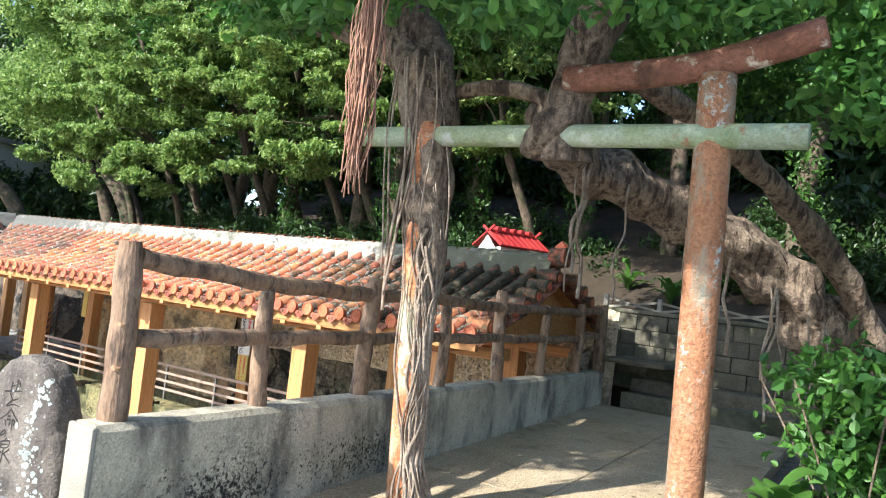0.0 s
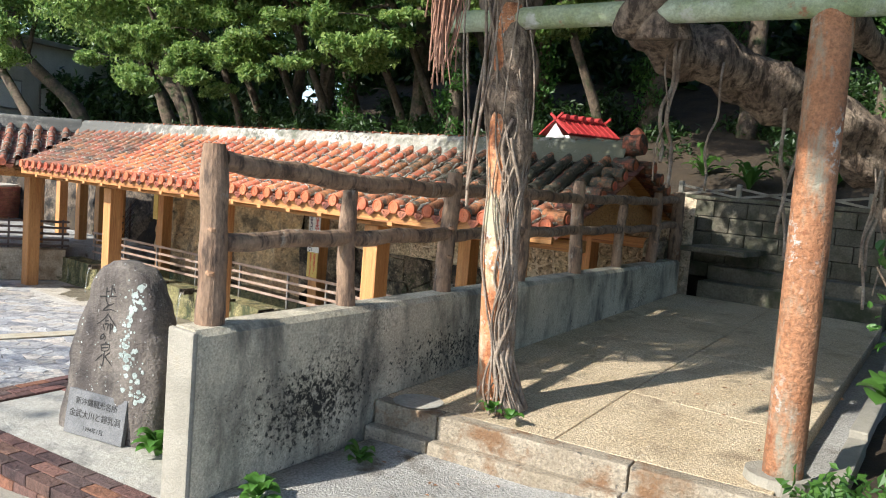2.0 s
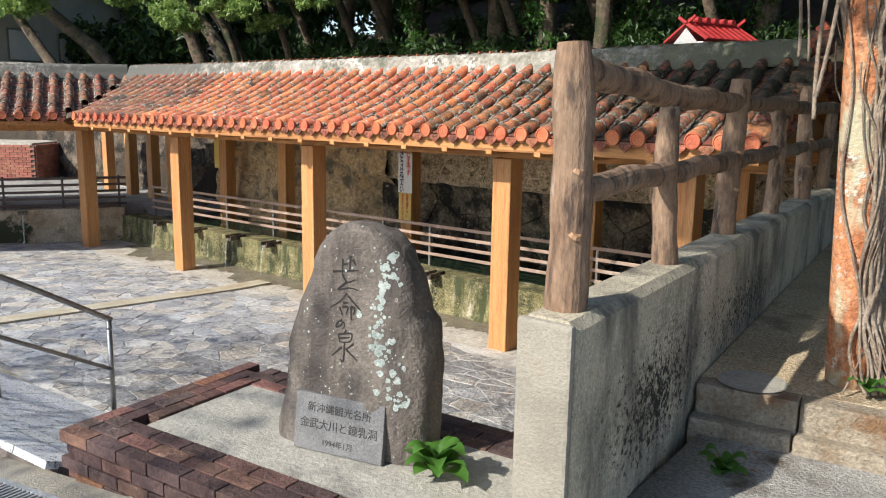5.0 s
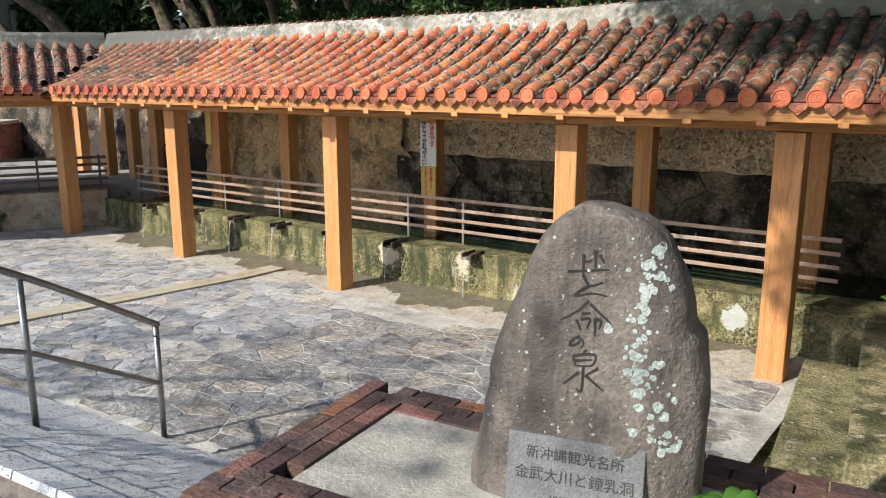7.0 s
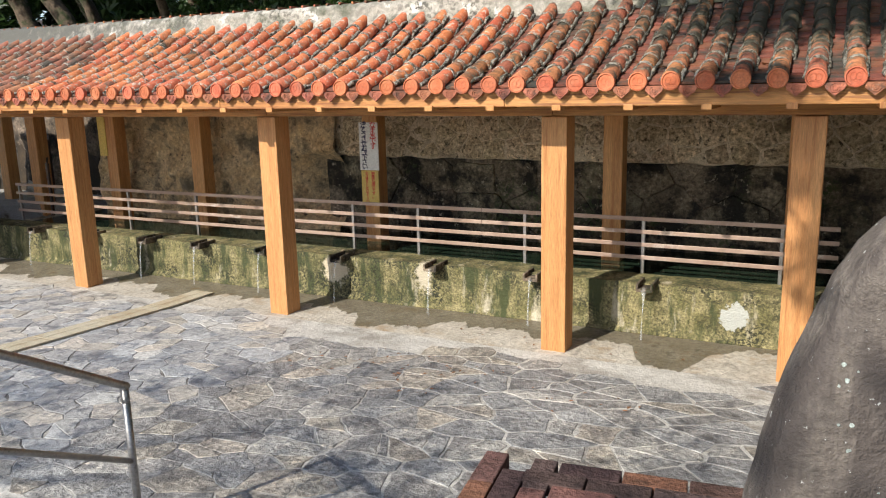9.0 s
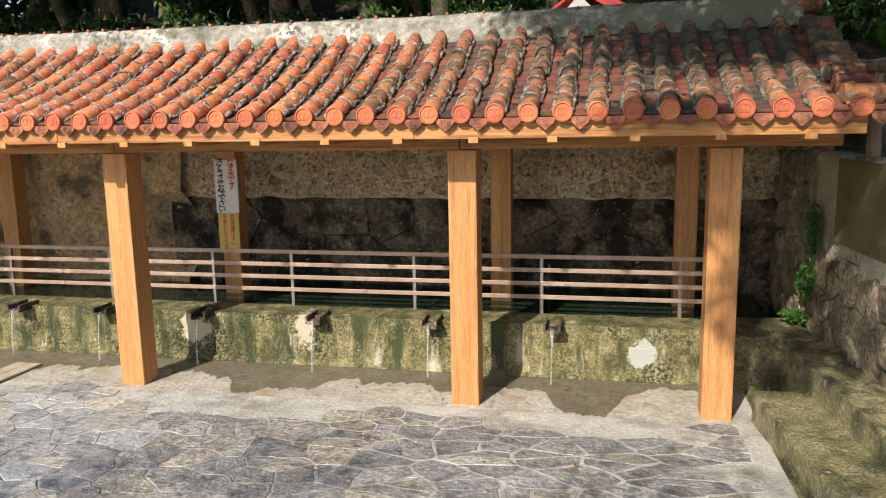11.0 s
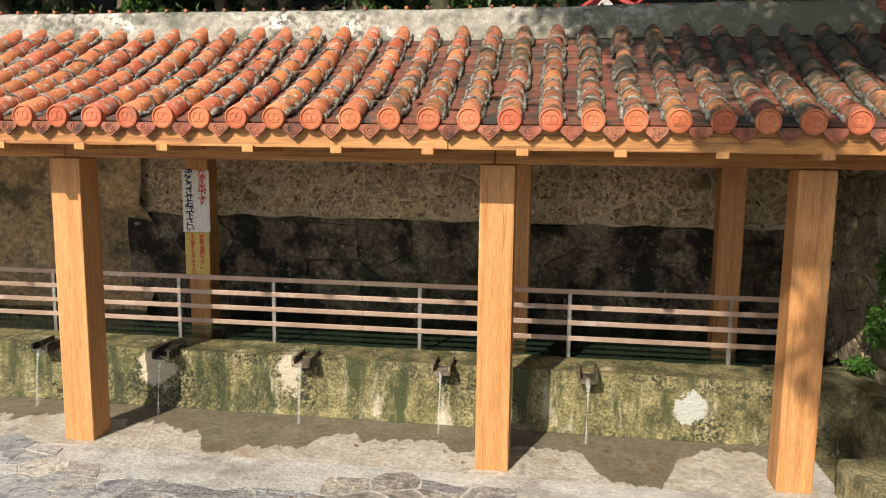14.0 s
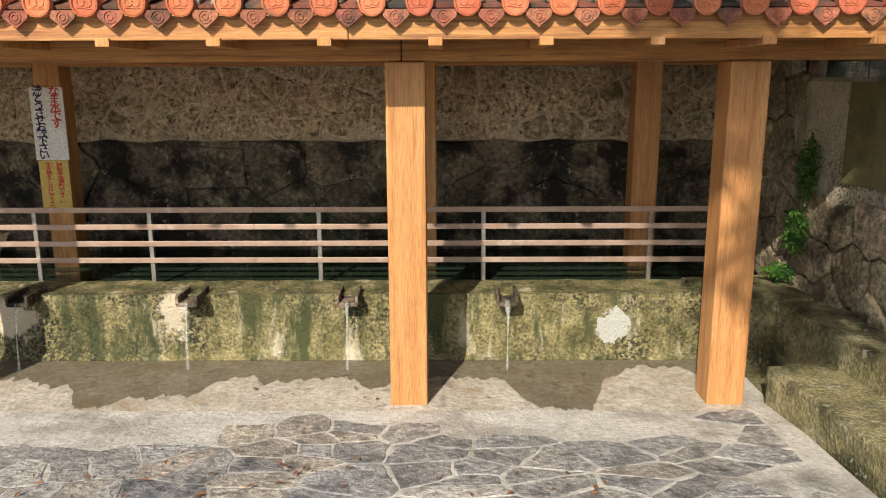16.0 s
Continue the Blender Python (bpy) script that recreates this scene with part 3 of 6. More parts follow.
KERB_SLOPE = 0.14


def kerb_y(x):
    """Front line of the terrace, which swings back from the parapet."""
    return 3.33 + KERB_SLOPE * (x + 3.27)


# terrace slab with two lower kerbs in front
terrace = thing("terrace_floor", (-2.2, 6, 0.1), "exposed aggregate concrete terrace slabs with dark joints", "floor", kind="structure")
for i, (a, b) in enumerate([(3.40, 4.75), (4.757, 6.2), (6.207, 7.65), (7.657, 9.2)]):
    for k, (f0, f1) in enumerate([(0.0, 0.5), (0.503, 1.0)]):
        bm = bmesh.new()
        vs = []
        for y, z in ((a, slab_z(a)), (b, slab_z(b))):
            x0, x1 = wall_x(y) + 0.002, -1.12 - 0.075 * (y - 3.4)
            for f in (f0, f1):
                x = x0 + (x1 - x0) * f
                yy = kerb_y(x) + 0.122 if i == 0 and y == a else y
                for dz in (-0.25, 0):
                    vs.append(bm.verts.new((x, yy, z + dz)))
        for q in ((0, 2, 3, 1), (4, 5, 7, 6), (0, 1, 5, 4), (2, 6, 7, 3), (1, 3, 7, 5), (0, 4, 6, 2)):
            bm.faces.new([vs[n] for n in q])
        bmesh.ops.bevel(bm, geom=bm.edges[:], offset=0.004, segments=1, affect="EDGES")
        part("slab", bm, SLAB, terrace)
for x0, x1 in ((-3.26, -2.84), (-2.835, -1.75), (-1.745, -0.92)):
    for name, off, z, h, d, b in (("kerb", 0.06, 0.085, 0.165, 0.12, 0.012), ("kerb_ledge", -0.02, -0.03, 0.13, 0.12, 0.02)):
        xm = (x0 + x1) / 2
        m = Matrix.Translation((xm, kerb_y(xm) + off, z)) @ Matrix.Rotation(math.atan(KERB_SLOPE), 4, "Z")
        part(name, box((0, 0, 0), ((x1 - x0) * 1.006, d, h), m, b), KERB, terrace, "worn tan concrete kerb")

for i in range(4):
    y0 = 3.5 + i * 1.42
    m = Matrix.Translation((-1.0 - 0.075 * (y0 - 2.8), y0 + 0.7, slab_z(y0 + 0.7) - 0.02)) @ Matrix.Rotation(0.075, 4, "Z")
    part("gutter_side", box((0.12, 0, 0), (0.10, 1.41, 0.10), m, 0.012), CONC_PALE, terrace, "pale concrete gutter edge")

# steps at the end of the terrace, block wall above
steps = thing("terrace_steps", (-2.9, 9.4, 0.35), "dark worn concrete steps at the end of the terrace", "steps", kind="structure")
for i in range(3):
    part("step", box((-2.6, 9.9 + 0.3 * i, 0.26 + 0.17 * i), (2.0, 1.1, 0.5), bevel=0.02), CONC_MOSS, steps)
part("landing_plate", box((-3.35, 9.45, 0.90), (0.75, 0.9, 0.06), bevel=0.01), CONC_MOSS, steps, "dark overhanging landing slab")
block_wall = thing("block_wall", (-2.0, 9.9, 0.5), "grey concrete block retaining wall, mossy and stained", "wall", kind="structure")
for r in range(5):
    for c in range(11):
        x = -4.3 + c * 0.41 + (0.2 if r % 2 else 0)
        part("block", box((x, 10.0, 0.60 + r * 0.195), (0.40, 0.2, 0.187), bevel=0.008), CONC_MOSS, block_wall)
part("coping", box((-2.2, 10.0, 1.515), (4.6, 0.24, 0.05), bevel=0.01), CONC_MOSS, block_wall)

# parapet
parapet = thing("parapet_wall", (-3.4, 5.5, -0.2), "grey weathered concrete parapet with black mould stains", "wall", kind="structure")
bm = bmesh.new()
ring = []
NY = 40
for j in range(NY + 1):
    y = 2.04 + (9.2 - 2.04) * j / NY
    xr = wall_x(y)
    ring.append([bm.verts.new(p) for p in ((xr, y, -0.4), (xr, y, 0.70), (xr - 0.03, y, 0.73), (xr - 0.175, y, 0.73), (xr - 0.2, y, 0.70), (xr - 0.2, y, -0.4))])
for a, b in zip(ring, ring[1:]):
    for k in range(6):
        bm.faces.new((a[k], b[k], b[(k + 1) % 6], a[(k + 1) % 6]))
bm.faces.new(ring[0])
bm.faces.new(ring[-1][::-1])
part("wall_body", bm, CONC, parapet)
part("end_face", box((-3.258, 2.028, 0.13), (0.20, 0.03, 1.19), bevel=0.014), CONC_PALE, parapet, "pale chamfered concrete end")
part("wall_foot", box((-3.56, 6.2, -0.93), (0.3, 7.0, 1.1), Matrix.Translation((-3.5, 6.2, 0)) @ Matrix.Rotation(0.088, 4, "Z") @ Matrix.Translation((3.5, -6.2, 0))), STONE_DK, parapet, "dark stone footing")

# court paving
court = thing("court_paving", (-8, 5, -1.36), "irregular grey flagstone paving with pale mortar joints", "paving", kind="structure")
bed_v, bed_f = grid_surface(40, 12, lambda u, v: (-19 + 14.45 * u, 2.9 + 5.2 * v, court_z(2.9 + 5.2 * v)))
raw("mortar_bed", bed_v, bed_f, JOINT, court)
rng = random.Random(5)
flags_near, rest_v, rest_f = [], [], []
def spread(p):
    """Stones are small at the far end of the court and larger beside the ledges."""
    return -18.5 + 13.78 * (0.8 * p + 0.2 * p ** 4)
for poly in cells(0.0, 13.78, 2.98, 7.30, 0.215, 1.2, 0.66, 7):
    poly = [(spread(x / 13.78), y) for x, y in poly]
    cx, cy = sum(p[0] for p in poly) / len(poly), sum(p[1] for p in poly) / len(poly)
    if cy > 6.78 + 0.55 * noise.noise(Vector((cx * 0.9, cy, 6.0))):
        continue
    wide = min(1.0, max(0.0, (cx + 8.6) / 2.5))
    sp = ragged(shrink(poly, rng.uniform(0.002, 0.006) + 0.009 * wide), 0.07, 0.014, rng)
    vs, fs = stone_geometry(sp, rng.uniform(0.003, 0.007), 0.004, lambda u, v, h: (u, v, max(court_z(v), -1.353 if v > 6.6 else -9.0) + h), rng)
    if cx > -9.2 and len(flags_near) < 300:
        flags_near.append((vs, fs))
    else:
        o = len(rest_v)
        rest_v += vs
        rest_f += [tuple(i + o for i in f) for f in fs]
tagged(raw("far_flagstones", rest_v, rest_f, FLAG_REST, court), kind="stuff")
part("apron", box((-10.7, 7.45, -1.405), (12.0, 1.45, 0.102), bevel=0.004), APRON, court, "smooth pale concrete strip by the basin")

# ramp paved with speckled blocks
ramp = thing("paver_ramp", (-7.5, 2.2, -0.7), "steep ramp of speckled grey paving blocks", "ramp", kind="structure")
RM = Matrix.Translation((-7.15, 3.0, -1.14)) @ Matrix.Rotation(0.09, 4, "Z") @ Matrix.Rotation(-math.atan(0.5), 4, "X")
part("ramp_body", box((-3.4, -0.83, -0.16), (9.4, 1.72, 0.30), RM), BRICK_JOINT, ramp)
PAV = []
for r in range(9):
    for c in range(29):
        PAV.append((1.15 - 0.305 * c - (0.15 if r % 2 else 0), -0.10 - 0.196 * r))
pme = bpy.data.meshes.new("paver")
pb = box((0, 0, 0), (0.296, 0.187, 0.04), bevel=0.005)
pb.to_mesh(pme)
pb.free()
pme.materials.append(PAVER)
for i, (x, y) in enumerate(PAV):
    o = link_mesh("paver", pme, ramp)
    o.matrix_basis = RM @ Matrix.Translation((x, y, 0.0)) @ Matrix.Rotation(0.12, 4, "X")


# ---- pavilion ----
def shared(name, bm, material, smooth=False):
    me = bpy.data.meshes.new(name)
    bm.to_mesh(me)
    bm.free()
    me.materials.append(material)
    if smooth:
        me.polygons.foreach_set("use_smooth", [True] * len(me.polygons))
    return me


def barrel_bm():
    """One tapered half-round tile, 0.27 long, wide end at the origin."""
    bm = bmesh.new()
    n = 8
    rings = []
    for y, r, k in ((0.0, 0.056, 0), (0.0, 0.071, 0), (0.27, 0.060, 0)):
        rings.append([bm.verts.new((r * math.cos(math.pi * (i / n * 1.16 - 0.08)), y, r * math.sin(math.pi * (i / n * 1.16 - 0.08)))) for i in range(n + 1)])
    for a, b in zip(rings, rings[1:]):
        for i in range(n):
            bm.faces.new((a[i + 1], a[i], b[i], b[i + 1]))
    return bm


def cap_bm():
    """Round end tile with a raised rim and two linked rings pressed into its face."""
    bm = bmesh.new()
    n = 18
    prof = [(0.072, 0.03), (0.072, -0.012), (0.063, -0.016), (0.058, -0.006), (0.0, -0.006)]
    rings = [[bm.verts.new((r * math.cos(2 * math.pi * i / n), y, r * math.sin(2 * math.pi * i / n))) for i in range(n)] for r, y in prof[:-1]]
    for a, b in zip(rings, rings[1:]):
        for i in range(n):
            bm.faces.new((a[i], a[(i + 1) % n], b[(i + 1) % n], b[i]))
    bm.faces.new(rings[-1])
    for cx in (-0.018, 0.018):
        add_tube(bm, [(cx + 0.020 * math.cos(a), -0.007, 0.006 + 0.024 * math.sin(a)) for a in [0.5 * k for k in range(13)]], 0.004, 5)
    add_tube(bm, [(-0.04, -0.007, -0.026), (0.04, -0.007, -0.026)], 0.004, 5)
    return bm


def drip_bm():
    """Pan-tile lip that hangs to a point between two end tiles."""
    bm = bmesh.new()
    out = [(-0.075, 0.0), (0.075, 0.0), (0.062, -0.04), (0.02, -0.075), (0.0, -0.092), (-0.02, -0.075), (-0.062, -0.04)]
    f = [bm.verts.new((x, -0.008, z)) for x, z in out]
    b = [bm.verts.new((x, 0.012, z)) for x, z in out]
    bm.faces.new(f)
    bm.faces.new(b[::-1])
    for i in range(len(out)):
        k = (i + 1) % len(out)
        bm.faces.new((f[k], f[i], b[i], b[k]))
    for r in (0.016, 0.032):
        add_tube(bm, [(r * math.cos(a), -0.010, -0.035 + r * math.sin(a)) for a in [0.6 * k for k in range(11)]], 0.004, 4)
    return bm


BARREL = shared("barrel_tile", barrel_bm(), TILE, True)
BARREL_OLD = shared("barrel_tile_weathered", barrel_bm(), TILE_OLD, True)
CAP = shared("end_tile", cap_bm(), TILE_CAP)
DRIP = shared("drip_tile", drip_bm(), mat("clay_drip_tile", (0.30, 0.095, 0.055), (0.40, 0.15, 0.09), 6, 0.8, 0.4, 60, ((0.10, 0.055, 0.04), 7, 0.50, 0.64), ((0.36, 0.31, 0.25), 20, 0.62, 0.70), rnd=0.2, contrast=0.5))


def roof_profile(s):
    """Height and run of the tiled slope from the eave (0) to under the ridge (1)."""
    return 1.62 * s, 0.015 + 0.70 * s - 0.055 * math.sin(math.pi * s)


def roof_frame(s):
    y0, z0 = roof_profile(max(0, s - 0.01))
    y1, z1 = roof_profile(min(1, s + 0.01))
    y, z = roof_profile(s)
    return Matrix.Translation((0, y, z)) @ Matrix.Rotation(math.atan2(z1 - z0, y1 - y0), 4, "X")


def tiled_slope(name, parent, M, rows, start, single, old, label):
    """A slope of rows at the given places along the eave. start(x): where the row begins up the slope; single(x): tiles as pieces of their own."""
    x0, x1 = min(rows) - 0.13, max(rows) + 0.13
    dv, df = grid_surface(int((x1 - x0) / 0.3), 8, lambda u, v: M @ Vector((x0 + (x1 - x0) * u, roof_profile(max(v, start(x0 + (x1 - x0) * u)))[0], roof_profile(max(v, start(x0 + (x1 - x0) * u)))[1] - 0.045)))
    deck = raw(name, dv, df, TILE_PAN, parent, label)
    lime_b, rest, pans = bmesh.new(), bmesh.new(), bmesh.new()
    rngr = random.Random(int(x1 * 10))
    for x in rows:
        s0 = start(x)
        n = 8
        for k in range(n):
            s = k / n
            if s < s0 - 0.02:
                continue
            jig = Matrix.Translation((rngr.uniform(-0.006, 0.006), 0, rngr.uniform(-0.004, 0.004))) @ Matrix.Rotation(rngr.uniform(-0.03, 0.03), 4, "Z")
            m = M @ Matrix.Translation((x, 0, 0.0)) @ roof_frame(s + 0.4 / n) @ Matrix.Translation((0, -0.4 * 1.76 / n, 0)) @ jig
            dull = old(x) > 0.5 + 0.9 * noise.noise(Vector((x * 1.1, k * 0.45, 2.0)))
            if single(x):
                o = link_mesh("barrel_tile", BARREL_OLD if dull else BARREL, deck)
                o.matrix_basis = m
            else:
                vs = [rest.verts.new(m @ v.co) for v in BARREL.vertices]
                for p in BARREL.polygons:
                    rest.faces.new([vs[i] for i in p.vertices])
            if k:
                a0 = rngr.uniform(-0.1, 0.25)
                path = []
                for q in range(9):
                    a = math.pi * (q / 8 * 1.1 - 0.05)
                    path.append(m @ Vector((0.066 * math.cos(a), 0.004 + rngr.uniform(-0.008, 0.008), 0.068 * math.sin(a))))
                add_tube(lime_b, path, [rngr.uniform(0.005, 0.012) for _ in path], 5)
                fwd = (m.to_3x3() @ Vector((0, 1, 0))).normalized()
                add_tube(lime_b, [q + fwd * rngr.uniform(0.012, 0.03) for q in path], [rngr.uniform(0.003, 0.009) for _ in path], 5)
            for side in (-1, 1):
                if rngr.random() < 0.75:
                    add_tube(lime_b, [m @ Vector((side * rngr.uniform(0.062, 0.074), y, rngr.uniform(-0.03, 0.012))) for y in (0, 0.09, 0.2, 0.26)], [rngr.uniform(0.012, 0.024), rngr.uniform(0.014, 0.028), rngr.uniform(0.012, 0.026), 0.014], 5)
        if s0 < 0.05:
            o = link_mesh("end_tile", CAP, deck)
            o.matrix_basis = M @ Matrix.Translation((x, -0.03, 0.0)) @ Matrix.Rotation(rngr.uniform(-0.15, 0.15), 4, "Y")
            o = link_mesh("drip_tile", DRIP, deck)
            o.matrix_basis = M @ Matrix.Translation((x + 0.1235, -0.02, -0.035))
        for k in range(13):
            s = k / 13
            if s < s0:
                continue
            m = M @ Matrix.Translation((x + 0.1235, 0, -0.032)) @ roof_frame(s)
            add_box(pans, (0, 0.07, 0.0), (0.16, 0.145, 0.018), m @ Matrix.Rotation(-0.07, 4, "X"))
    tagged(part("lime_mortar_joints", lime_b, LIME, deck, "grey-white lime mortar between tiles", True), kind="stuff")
    tagged(part("pan_tiles", pans, TILE_PAN, deck, "dark red pan tiles with moss"), kind="stuff")
    if len(rest.verts):
        tagged(part("far_barrel_tiles", rest, TILE_FAR, deck, smooth=True), kind="stuff")
    else:
        rest.free()
    return deck


TILE_FAR = mat("clay_tile_far", (0.23, 0.085, 0.047), (0.33, 0.14, 0.078), 5, 0.8, 0.3, 60, ((0.07, 0.058, 0.044), 3.0, 0.46, 0.62), ((0.30, 0.27, 0.21), 14, 0.60, 0.68), island=0.25, contrast=0.5)
EAVE_Y, EAVE_Z = 6.53, 1.12
pavilion = thing("spring_pavilion", (-10, 7.2, -1.36), "open timber pavilion with red clay tiled roof over a spring", "pavilion")
MAIN = Matrix.Translation((0, EAVE_Y, EAVE_Z))
rows_main = [-4.103 - 0.247 * i for i in range(51)]
tiled_slope("roof_front", pavilion, MAIN, rows_main,
            lambda x: max(0.0, min(0.95, (-15.55 - x) * 1.75 / 1.62)), lambda x: x > -13.4,
            lambda x: 0.98 if x > -6.4 else (0.72 if x > -7.8 else (0.06 if x > -13 else 0.4)), "orange-red barrel tiles with lime mortar and lichen")
BACK = Matrix.Translation((0, 10.05, EAVE_Z)) @ Matrix.Rotation(math.pi, 4, "Z")
bv, bf = grid_surface(30, 6, lambda u, v: (-16.6 + 12.5 * u, 10.05 - roof_profile(v)[0], EAVE_Z + roof_profile(v)[1]))
raw("roof_back", bv, bf, TILE_PAN, pavilion)

# ridge, with a rounded plaster top and bumps of the tiles under it
def ridge(parent, M, x0, x1):
    def fn(u, v):
        x = x0 + (x1 - x0) * u
        a = v
        prof = [(-0.19, 0.66), (-0.175, 0.72), (-0.13, 0.80), (-0.11, 0.88), (-0.07, 0.925), (0.0, 0.94), (0.07, 0.925), (0.11, 0.88), (0.13, 0.80), (0.19, 0.66)]
        i = min(len(prof) - 2, int(a * (len(prof) - 1)))
        f = a * (len(prof) - 1) - i
        y, z = [prof[i][k] * (1 - f) + prof[i + 1][k] * f for k in (0, 1)]
        w = noise.noise(Vector((x * 1.5, v * 3, 1))) * 0.016 + noise.noise(Vector((x * 9, v * 9, 1))) * 0.007
        return M @ Vector((x, 1.77 + y + w, z + w + 0.03 * (2 * u - 1) ** 2))
    v, f = grid_surface(int(abs(x1 - x0) / 0.08), 18, fn)
    return raw("ridge", v, f, RIDGE, parent, "lime plastered roof ridge with dark mould and painted tree shade", True)


ridge(pavilion, MAIN, -16.6, -4.15)
bead = shared("ridge_bead", tube([(0, -0.08, 0), (0, 0.08, 0)], 0.016, 6), TILE_OLD)
for i in range(70):
    link_mesh("ridge_bead", bead, pavilion).matrix_basis = Matrix.Translation((-4.3 - 0.175 * i, 8.3, 2.062))

# timber frame
FX, FY, FZ0, FZ1 = (-4.87, -6.93, -10.14, -13.35, -16.5), 7.18, -1.36, 0.83
WIDTH = 0.24
for x in FX:
    part("post", box((x, FY, (FZ0 + FZ1) / 2), (WIDTH, WIDTH, FZ1 - FZ0), bevel=0.012), WOOD, pavilion)
for x in (-4.98, -6.88, -10.03, -13.0, -14.75, -16.6):
    part("back_post", box((x, 9.07, -0.1), (0.22, 0.22, 2.0), bevel=0.012), WOOD, pavilion)
for y, z in ((7.18, 0.90), (9.07, 0.90)):
    xs = [-4.05, -6.95, -10.14, -13.35, -16.6]
    for a, b in zip(xs, xs[1:]):
        part("beam", box(((a + b) / 2, y, z), (abs(b - a) - 0.004, 0.20, 0.13), bevel=0.01), WOODH, pavilion)
xs = [-4.05, -7.2, -10.3, -13.1, -15.6]
for a, b in zip(xs, xs[1:]):
    part("fascia", box(((a + b) / 2, EAVE_Y + 0.05, 1.0), (abs(b - a) - 0.004, 0.045, 0.13), bevel=0.006), WOODH, pavilion)
for i in range(19):
    x = -4.4 - 0.585 * i
    part("rafter_end", box((x, EAVE_Y + 0.40, 0.925), (0.075, 0.79, 0.045), bevel=0.004), WOOD, pavilion)
sv, sf = grid_surface(24, 1, lambda u, v: (-16.2 + 12.1 * u, EAVE_Y + 0.06 + 1.8 * v, 1.005 + 0.7 * v))
raw("soffit", sv, sf, WOODH, pavilion)
sv, sf = grid_surface(24, 1, lambda u, v: (-16.2 + 12.1 * u, 10.0 - 1.68 * v, 1.005 + 0.7 * v))
raw("soffit", sv, sf, WOODH, pavilion)
# gable at the terrace end
bm = bmesh.new()
tri = [(6.75, 1.04), (9.9, 1.04), (8.3, 1.76)]
fa = [bm.verts.new((-4.28, y, z)) for y, z in tri]
fb = [bm.verts.new((-4.34, y, z)) for y, z in tri]
bm.faces.new(fa)
bm.faces.new(fb[::-1])
for i in range(3):
    bm.faces.new((fa[(i + 1) % 3], fa[i], fb[i], fb[(i + 1) % 3]))
part("gable_board", bm, WOODH, pavilion)
for sgn, off in ((1, 6.53), (-1, 10.05)):
    for k in range(7):
        y, z = roof_profile((k + 0.5) / 7)
        yy = off + sgn * y
        part("verge_tile", tube([(-3.95, yy, EAVE_Z + z + 0.02), (-4.2, yy, EAVE_Z + z + 0.03)], [0.08, 0.075], 12), TILE_OLD, pavilion)
        part("verge_cap", tube([(-3.945, yy, EAVE_Z + z + 0.02), (-3.935, yy, EAVE_Z + z + 0.02)], [0.05, 0.045], 12), TILE_CAP, pavilion)
part("ridge_end_tile", tube([(-4.2, 8.3, 2.03), (-4.0, 8.3, 2.05)], [0.13, 0.12], 14), TILE_OLD, pavilion)
part("ridge_end_tile", tube([(-4.12, 8.3, 2.13), (-4.05, 8.3, 2.20)], [0.07, 0.06], 10), TILE_CAP, pavilion)

# wing at the far end of the court
WM = Matrix.Translation((-15.75, 6.5, 0)) @ Matrix.Rotation(radians(63), 4, "Z")
wing = thing("side_pavilion", (-18, 5.5, -1.36), "side wing of the timber pavilion with brown tiled roof", "pavilion")
WR = WM @ Matrix.Translation((0, 0, EAVE_Z))
tiled_slope("roof_front", wing, WR, [1.07 - 0.255 * i for i in range(27)], lambda x: max(0.0, min(0.9, (x + 0.15) * 0.72)), lambda x: False, lambda x: 0.9, "brown weathered barrel tiles")
ridge(wing, WR, -6.0, 1.1)
bv, bf = grid_surface(10, 4, lambda u, v: WR @ Vector((-6 + 7 * u, 3.54 - roof_profile(v)[0], roof_profile(v)[1])))
raw("roof_back", bv, bf, TILE_PAN, wing)
for x in (-1.95, -4.6):
    part("post", box((x, 0.72, -0.265), (WIDTH, WIDTH, 2.19), WM, 0.012), WOOD, wing)
for x in (-5.2, -3.4, -1.6, 0.3):
    part("back_post", box((x, 2.7, -0.05), (0.2, 0.2, 2.0), WM, 0.012), WOOD, wing)
part("beam", box((-2.6, 0.72, 0.90), (6.4, 0.2, 0.13), WM, 0.01), WOODH, wing)
part("beam", box((-2.6, 2.7, 0.90), (6.4, 0.2, 0.13), WM, 0.01), WOODH, wing)
part("fascia", box((-2.9, 0.09, 0.985), (5.8, 0.045, 0.075), WM, 0.006), WOODH, wing)
sv, sf = grid_surface(4, 1, lambda u, v: WM @ Vector((-6 + 6 * u, 0.06 + 1.7 * v, 1.0 + 0.7 * v)))
raw("soffit", sv, sf, WOODH, wing)

# ---- basin ----
basin = thing("spring_basin", (-10, 8.1, -1.36), "mossy concrete spring basin with spouts and running water", "basin")
TROUGH_Y, TOP = 7.93, -0.845
tv, tf = grid_surface(150, 14, lambda u, v: ((lambda x: (x, TROUGH_Y - (0.05 if v < 0.12 else 0.0) + 0.02 * noise.noise(Vector((x * 3, v * 3, 2))) + 0.008 * noise.noise(Vector((x * 14, v * 9, 5))), -1.37 + (TOP + 1.37) * v + (0.015 * noise.noise(Vector((x * 5, 0, 0))) if v > 0.99 else 0)))(-16.75 + 12.15 * u)))
raw("front_wall", tv, tf, MOSSY, basin, "green mossy concrete with white efflorescence", True)
tv, tf = grid_surface(120, 4, lambda u, v: (-16.75 + 12.15 * u, TROUGH_Y + 0.005 + 0.42 * v, TOP - 0.004 + 0.012 * noise.noise(Vector((u * 60, v * 3, 0)))))
raw("wall_top", tv, tf, MOSSY, basin, smooth=True)
